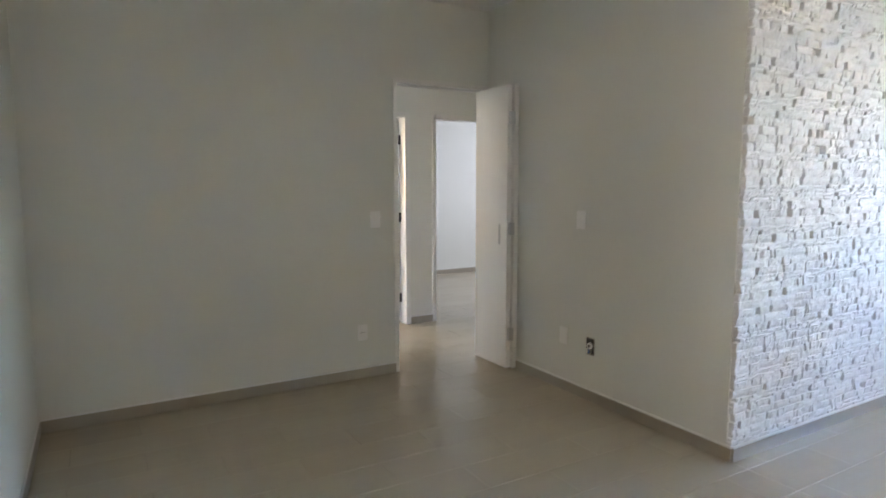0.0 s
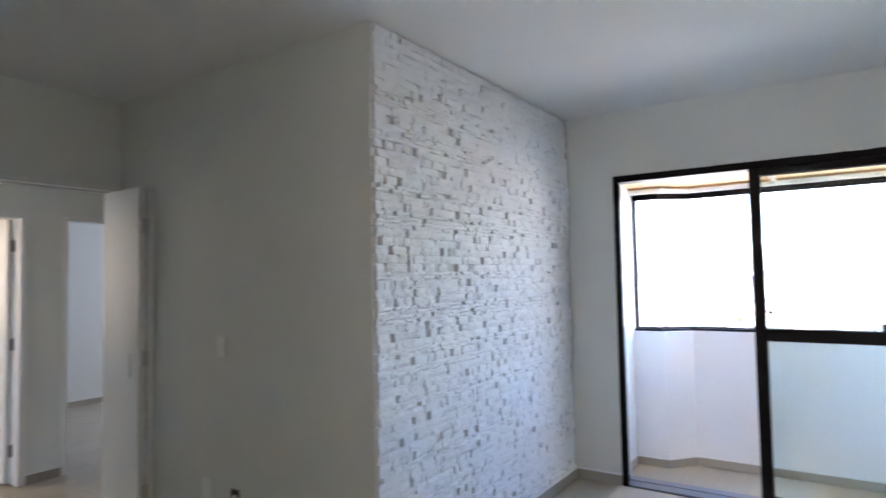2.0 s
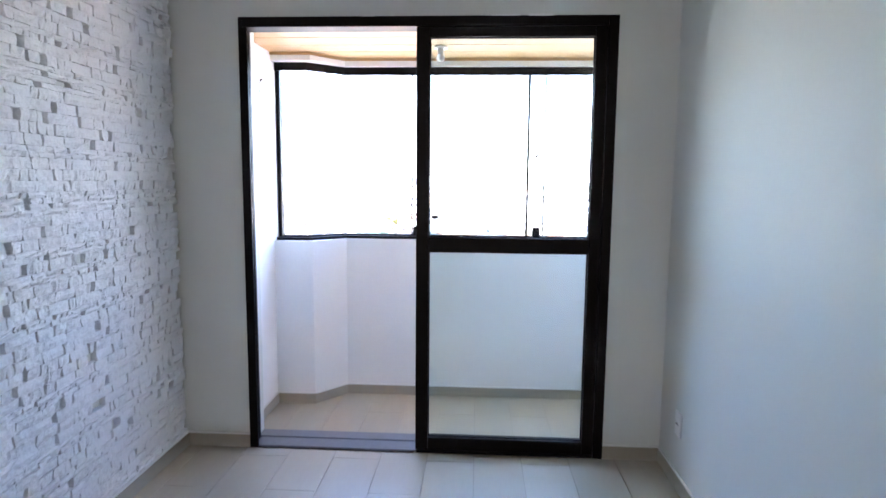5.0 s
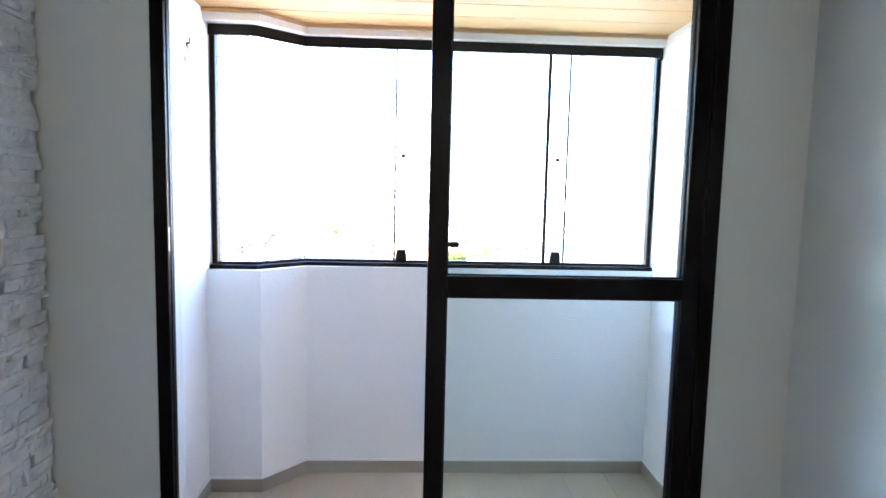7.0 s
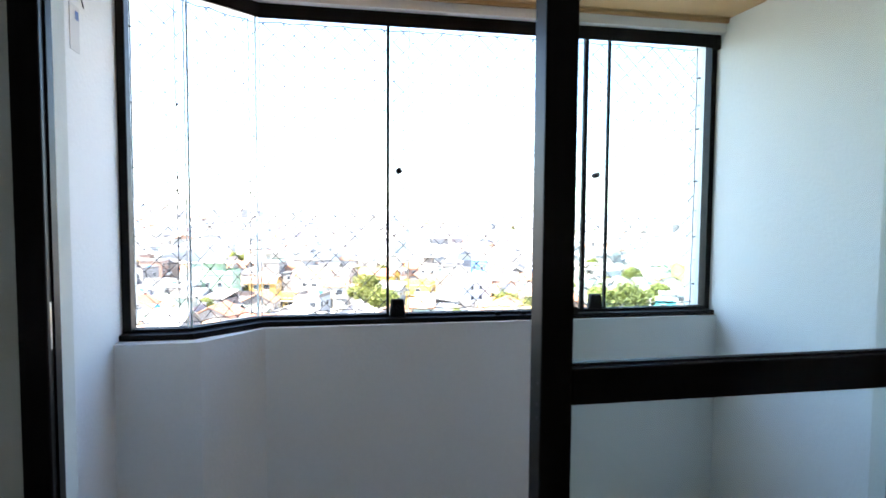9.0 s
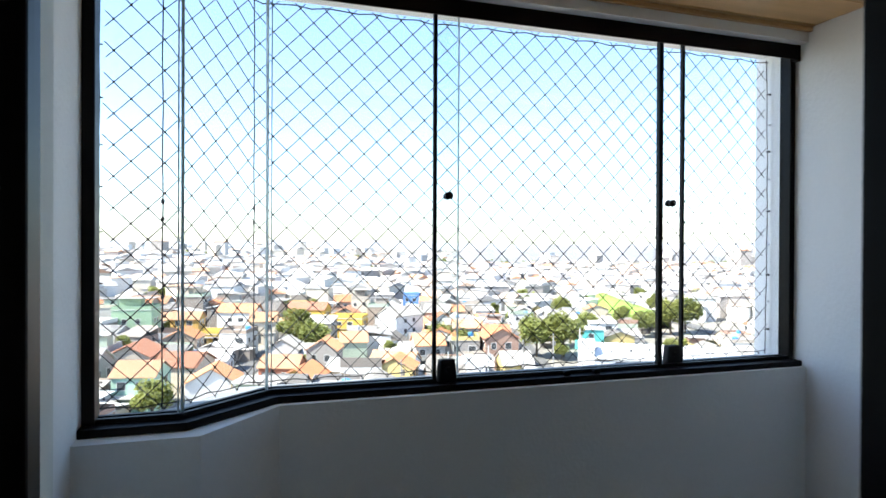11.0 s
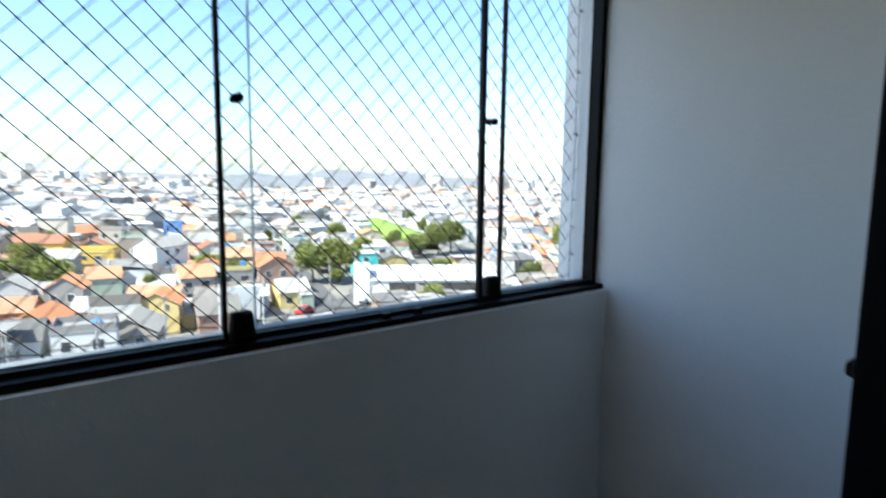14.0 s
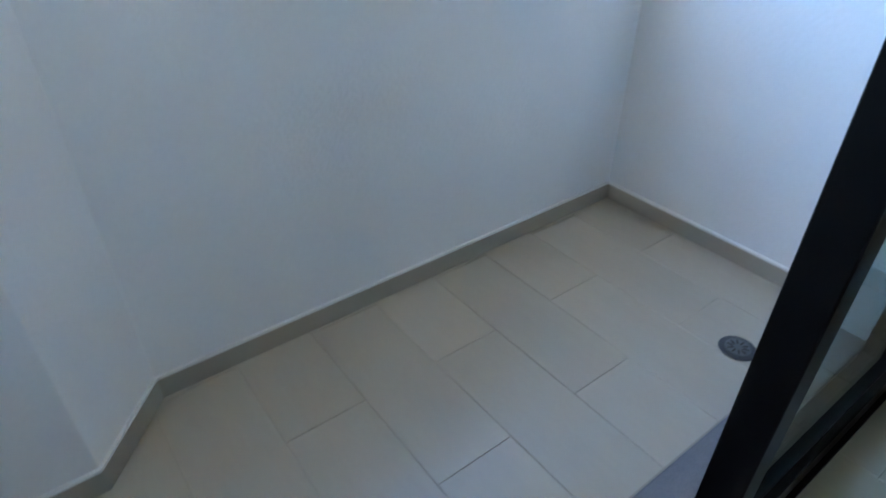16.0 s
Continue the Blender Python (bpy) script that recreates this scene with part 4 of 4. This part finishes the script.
for i in range(15):
    c = Vector((150, 246)).lerp(Vector((119, 160)), i / 14)
    side = Vector((0.94, -0.34))
    row = []
    for j in range(7):
        q = c + side * (-8 + j * 16 / 6 + 1.2 * noise.noise((i * 0.6, j * 0.6, 2)))
        lift = -1.0 if j in (0, 6) else 0.8 + 0.75 * j + 0.5 * noise.noise((q.x / 9, q.y / 9, 1))
        row.append(bm.verts.new((q.x, q.y, ground_z(q.x, q.y) + lift)))
    rows.append(row)
for i in range(14):
    for j in range(6):
        bm.faces.new((rows[i][j], rows[i + 1][j], rows[i + 1][j + 1], rows[i][j + 1]))
bmesh.ops.recalc_face_normals(bm, faces=bm.faces[:])
structure(link_mesh("lawn", bm, LAWN, smooth=True), "bright green grass slope", "grass")


# ---- trees ----
def tree(label, height, spread, seed, leaves):
    r = random.Random(seed)
    ob = thing("tree", label, "tree", "trees of the town")
    bm = bmesh.new()
    add_cyl(bm, 0.24, 0.13, height * 0.5, 8)
    tips = []
    for i in range(7):
        a, tilt = i * 2.4 + r.random(), r.uniform(25, 62)
        m = pose(0, 0, height * r.uniform(0.28, 0.48), 0, tilt, math.degrees(a))
        L = height * r.uniform(0.28, 0.46)
        add_cyl(bm, 0.09, 0.03, L, 6, m)
        tips.append(m @ Vector((0, 0, L)))
    part("trunk", bm, BARK, ob)
    v, f = [], []
    lobes = [(t, r.uniform(0.24, 0.40) * spread) for t in tips] + [(Vector((r.uniform(-.3, .3) * spread, r.uniform(-.3, .3) * spread, height * r.uniform(.6, .9))), r.uniform(.25, .42) * spread) for _ in range(6)]
    for i in range(leaves):
        c, rad = lobes[i % len(lobes)]
        d = Vector((r.gauss(0, 1), r.gauss(0, 1), r.gauss(0, 0.8))).normalized()
        p = c + d * rad * r.uniform(0.62, 1.12)
        q = Euler((r.uniform(-0.9, 0.9), r.uniform(-0.9, 0.9), r.uniform(0, 6.3))).to_matrix()
        s = r.uniform(0.11, 0.27)
        b = len(v)
        v += [p + q @ Vector(o) * s for o in ((-1, -0.6, 0), (0.2, -0.8, 0.25), (1, 0.1, 0), (0.1, 0.8, 0.2), (-0.9, 0.5, -0.1))]
        f.append((b, b + 1, b + 2, b + 3, b + 4))
    from_lists("crown", v, f, LEAF, ob)
    return ob


t_kinds = [tree("broad leafy green street tree", 7.5, 5.4, 1, 5200), tree("tall dark green tree", 9.0, 4.2, 2, 4200), tree("small rounded garden tree", 4.6, 3.4, 3, 2400)]
TREES = [(0, 63, 127, 1.5, 0.9), (0, 69, 125, 1.6, 0), (0, 117, 148, 1.6, 1), (0, 123, 149, 1.7, 2), (2, 112, 151, 1.6, 3),
         (1, 9, 142, 1.5, 0), (0, 13, 140, 1.3, 1), (2, 20, 131, 1.5, 0), (0, 41, 132, 1.3, 2), (0, 46, 128, 1.1, 1), (0, 101, 93, 1.0, 2), (0, 106, 91, 1.1, 0), (2, 109, 96, 1.3, 1),
         (0, 88, 146, 1.2, 2), (2, 92, 150, 1.4, 1), (0, 150, 125, 1.5, 1), (2, -14, 93, 1.4, 0), (2, -22, 86, 1.5, 1), (1, -24, 128, 1.0, 2), (0, 104, 190, 1.3, 2), (0, 145, 190, 1.3, 1)]
for i in range(110):
    az, r = radians(rng.uniform(-22, 64)), math.sqrt(rng.uniform(66 ** 2, 300 ** 2))
    if math.hypot(r * math.sin(az) - 77, r * math.cos(az) - 96) < 20:
        continue
    TREES.append((rng.choice((0, 1, 2, 2)), r * math.sin(az), r * math.cos(az), rng.uniform(0.6, 1.15), rng.uniform(0, 6)))
seen_kind = [True] * 3
for k, x, y, s, turn in TREES:
    m = pose(x, y, ground_z(x, y) + 0.2, 0, 0, math.degrees(turn))
    ob = t_kinds[k] if seen_kind[k] else copy_thing(t_kinds[k], m)
    seen_kind[k] = False
    ob.scale = (1, 1, 1)
    ob.matrix_world = m @ Matrix.Diagonal((s * 0.85, s * 0.85, s * 0.8, 1))

# tree clumps far off in the town: too many to count
v, f = [], []
for i in range(1500):
    az, r = radians(rng.uniform(-30, 74)), math.sqrt(rng.uniform(240 ** 2, 1000 ** 2))
    x, y = r * math.sin(az), r * math.cos(az)
    if noise.noise((x / 70, y / 70, 3)) < 0.02:
        continue
    z, size = ground_z(x, y), rng.uniform(2.2, 4.6)
    for k in range(60):
        d = Vector((rng.gauss(0, 1), rng.gauss(0, 1), abs(rng.gauss(0, 0.9)))).normalized() * size * rng.uniform(0.55, 1.1)
        p = Vector((x, y, z + 2.2)) + d
        q = Euler((rng.uniform(-0.9, 0.9), rng.uniform(-0.9, 0.9), rng.uniform(0, 6.3))).to_matrix()
        c = rng.uniform(0.5, 0.95)
        b = len(v)
        v += [p + q @ Vector(o) * c for o in ((-1, -0.6, 0), (0.2, -0.8, 0.25), (1, 0.1, 0), (0.1, 0.8, 0.2), (-0.9, 0.5, -0.1))]
        f.append((b, b + 1, b + 2, b + 3, b + 4))
tagged(from_lists("far_woods", v, f, LEAF), "scattered green tree clumps among far houses", "woods", kind="stuff")

# ---- streets ----
def street(u0, v0, u1, v1, width, a=radians(-16)):
    bm = bmesh.new()
    n = 40
    rows = []
    d = Vector((u1 - u0, v1 - v0)).normalized()
    nrm = Vector((-d.y, d.x)) * width / 2
    for i in range(n + 1):
        p = Vector((u0, v0)).lerp(Vector((u1, v1)), i / n)
        pair = []
        for q in (p + nrm, p - nrm):
            x, y = q.x * math.cos(a) - q.y * math.sin(a), q.x * math.sin(a) + q.y * math.cos(a)
            pair.append(bm.verts.new((x, y, ground_z(x, y) + 0.35)))
        rows.append(pair)
    for i in range(n):
        bm.faces.new((rows[i][1], rows[i + 1][1], rows[i + 1][0], rows[i][0]))
    return structure(link_mesh("road", bm, ASPHALT), "grey asphalt street between the houses", "road")


for c in (-13, -5, 3, 11, 19, 27):
    street(c * 7.7 + 1.5, 55, c * 7.7 + 1.5, 215, 5.0)

MAIN = ((-6, 66), (74, 112))   # the wider street that crosses below
street(*MAIN[0], *MAIN[1], 8.5, 0.0)


# ---- parked cars and poles along the crossing street ----
def car(color, label):
    ob = thing("car", label, "car", "cars parked in the street")
    bm = box(-2.0, 2.0, -0.85, 0.85, 0.28, 0.85, 0.12)
    body = part("body", bm, color, ob)
    bm = box(-1.15, 1.35, -0.74, 0.74, 0.84, 1.42, 0.16)
    for v in bm.verts:
        if v.co.z > 1.2:
            v.co.x *= 0.74
    part("cabin", bm, FAR_PANE, ob)
    part("roof", box(-0.75, 0.92, -0.6, 0.6, 1.415, 1.45, 0.01), color, ob)
    for x in (-1.25, 1.25):
        for y in (-0.8, 0.8):
            bm = bmesh.new()
            add_cyl(bm, 0.31, 0.31, 0.2, 14, pose(x, y + 0.1, 0.31, 90))
            part("wheel", bm, RUBBER, ob)
    return ob


def pole():
    ob = thing("power_pole", "grey concrete street power pole with cross-arm", "pole", "poles along the street")
    bm = bmesh.new()
    add_cyl(bm, 0.16, 0.10, 9.0, 10)
    part("shaft", bm, SLAB, ob)
    part("cross_arm", box(-0.9, 0.9, -0.06, 0.06, 8.3, 8.45), BARK, ob)
    part("transformer", box(-0.3, 0.3, -0.55, -0.1, 6.6, 7.5, 0.08), FIBRE, ob)
    return ob


CARS = [car(mat("car_white", (0.72, 0.72, 0.72), 0.25), "small white car parked along the street"), car(mat("car_red", (0.42, 0.03, 0.03), 0.25), "small red car parked along the street"), car(mat("car_grey", (0.10, 0.10, 0.11), 0.25), "dark grey car parked along the street")]
POLE = pole()
sd = (Vector(MAIN[1]) - Vector(MAIN[0])).normalized()
sn = Vector((-sd.y, sd.x))
yaw = math.degrees(math.atan2(sd.y, sd.x))
for i, s in enumerate((6, 17, 24, 31, 37, 46, 58, 64, 77)):
    p = Vector(MAIN[0]) + sd * s + sn * (3.0 if i % 2 else -3.0)
    m = pose(p.x, p.y, ground_z(p.x, p.y) + 0.36, 0, 0, yaw)
    if i < 3:
        CARS[i].matrix_world = m
    else:
        copy_thing(CARS[i % 3], m)
for i in range(9):
    p = Vector(MAIN[0]) + sd * (2 + i * 10.5) + sn * 4.7
    m = pose(p.x, p.y, ground_z(p.x, p.y), 0, 0, yaw + 90)
    if i == 0:
        POLE.matrix_world = m
    else:
        copy_thing(POLE, m)

# ---- pylon on the horizon ----
def pylon(x, y, h):
    ob = thing("power_pylon", "grey steel lattice power pylon on the skyline", "pylon")
    z0 = ground_z(x, y)
    for sx in (-1, 1):
        for sy in (-1, 1):
            bm = bmesh.new()
            add_cyl(bm, 0.3, 0.2, h, 6, look((sx * 3, sy * 3, 0), (sx * 0.5, sy * 0.5, h)) @ pose(0, 0, 0, 180))
            part("leg", bm, PYLON, ob)
    for k, z in enumerate((0.62, 0.76, 0.9)):
        part("cross_arm", box(-5 + k, 5 - k, -0.25, 0.25, h * z, h * z + 0.4), PYLON, ob)
    ob.location = (x, y, z0)
    return ob


pylon(-62, 700, 32)
pylon(-20, 800, 30)

# ---- stone cladding: split-face pieces in courses ----
clad = structure(new("wall_stone"), "white painted split-face stone mosaic wall", "wall")
rs = random.Random(4)


def stone_mesh(w, h, seed):
    """One split piece: flat back, rough front face."""
    r = random.Random(seed)
    nx, nz = 4, 3
    dep = r.uniform(0.024, 0.0315)
    tx, tz = r.uniform(-0.004, 0.004), r.uniform(-0.003, 0.003)
    v, f = [], []
    for j in range(nz):
        for i in range(nx):
            a, b = i / (nx - 1), j / (nz - 1)
            edge = 0.0018 if i in (0, nx - 1) or j in (0, nz - 1) else 0
            v.append((max(0.006, dep - edge + tx * (a - .5) * 2 + tz * (b - .5) * 2 + r.uniform(-0.0034, 0.0034)),
                      (a - .5) * w + r.uniform(-1, 1) * 0.0012, (b - .5) * h + r.uniform(-1, 1) * 0.0012))
    for j in range(nz - 1):
        for i in range(nx - 1):
            a = j * nx + i
            f.append((a, a + 1, a + nx + 1, a + nx))
    ring = [0, 1, 2, 3, 7, 11, 10, 9, 8, 4]
    base = len(v)
    for q in ring:
        v.append((0.0, v[q][1], v[q][2]))
    for k in range(len(ring)):
        f.append((ring[(k + 1) % 10], ring[k], base + k, base + (k + 1) % 10))
    return v, f


SIZES = [0.032, 0.045, 0.060, 0.085, 0.115]
bank = {}
for w in SIZES:
    for hh in (0.0195, 0.0395):
        for s in range(6):
            v, f = stone_mesh(w - 0.0006, hh - 0.0002, s * 31 + int(w * 1000) + int(hh * 7000))
            me = bpy.data.meshes.new("stone")
            me.from_pydata(v, [], f)
            me.materials.append(STONE)
            bank[w, hh, s] = (me, v, f)
loose_v, loose_f, count = [], [], 0
z = 0.075
while z < H - 0.02:
    split = rs.random() < 0.25
    for hh, zz in (((0.0195, z + 0.010), (0.0195, z + 0.030)) if split else ((0.0395, z + 0.020),)):
        y = YG + rs.uniform(0.0, 0.009)
        while y < -0.006:
            if rs.random() < (0.06 if hh < 0.03 else 0.11):     # missing chip: a small dark gap
                y += rs.choice((0.016, 0.022, 0.026, 0.032))
                continue
            w = rs.choice(SIZES)
            if y + w > -0.004:
                fits = [q for q in SIZES if y + q < -0.0005]
                if not fits:
                    break
                w = max(fits)
            key = (w, hh, rs.randrange(6))
            me, v, f = bank[key]
            flip = rs.random() < 0.5
            place = Matrix.Translation((XL - 0.0299, y + w / 2, zz)) @ (Matrix.Rotation(math.pi, 4, "X") if flip else Matrix())
            if 1.0 < zz < 1.7 and y > -1.45 and count < 300:
                ob = new("stone", me)
                ob.parent = clad
                ob.matrix_local = place
                count += 1
            else:
                b = len(loose_v)
                loose_v += [place @ Vector(p) for p in v]
                loose_f += [tuple(b + q for q in face) for face in f]
            y += w + 0.0006
    z += 0.0403
tagged(from_lists("stones", loose_v, loose_f, STONE, clad), kind="stuff")

# ---- floor tiles ----
TW, TL = 0.2395, 0.665


def tile_mesh(w, l):
    bm = bmesh.new()
    g, c = 0.0008, 0.0012
    lo = [(g, g), (w - g, g), (w - g, l - g), (g, l - g)]
    hi = [(g + c, g + c), (w - g - c, g + c), (w - g - c, l - g - c), (g + c, l - g - c)]
    a = [bm.verts.new((x, y, -0.004)) for x, y in lo]
    b = [bm.verts.new((x, y, -0.001)) for x, y in lo]
    d = [bm.verts.new((x, y, 0.0)) for x, y in hi]
    bm.faces.new(d)
    for p, q in ((a, b), (b, d)):
        for i in range(4):
            bm.faces.new((p[i], p[(i + 1) % 4], q[(i + 1) % 4], q[i]))
    me = bpy.data.meshes.new("tile")
    bm.to_mesh(me)
    bm.free()
    me.materials.append(TILE)
    return me


tiles = {}


def lay(x0, x1, y0, y1, ox, oy, TW=0.2395, z=0.0):
    """Tiles in half-offset rows over a rectangle, cut at its edges."""
    i = math.floor((x0 - ox) / TW)
    while ox + i * TW < x1 - 0.004:
        a, b = max(x0, ox + i * TW), min(x1, ox + (i + 1) * TW)
        off = oy + (TL * 0.5 if i % 2 == 0 else 0)
        j = math.floor((y0 - off) / TL)
        while off + j * TL < y1 - 0.004:
            c, d = max(y0, off + j * TL), min(y1, off + (j + 1) * TL)
            if b - a > 0.006 and d - c > 0.006:
                key = (round(b - a, 3), round(d - c, 3))
                if key not in tiles:
                    tiles[key] = tile_mesh(*key)
                ob = new("tile", tiles[key])
                ob.parent = floor
                ob.location = (a, c, z)
            j += 1
        i += 1


OX = -0.046
lay(XL, XR, YG, 0.0, OX, -0.43)
lay(XD, XR, YB, YG, OX, -0.43)
lay(0.0, XR, -7.0, YB, OX, -0.43)
lay(FX0 + 0.001, FX1 - 0.001, 0.0, 0.1005, OX, -0.43)
lay(BX0, BX1, 0.1915, 1.24, OX, 0.541, 0.2395, BF)
lay(XH, XD, -4.2, 0.2, OX, -0.43)
lay(-7.03, XH, -2.13, 1.4, OX, -0.43)
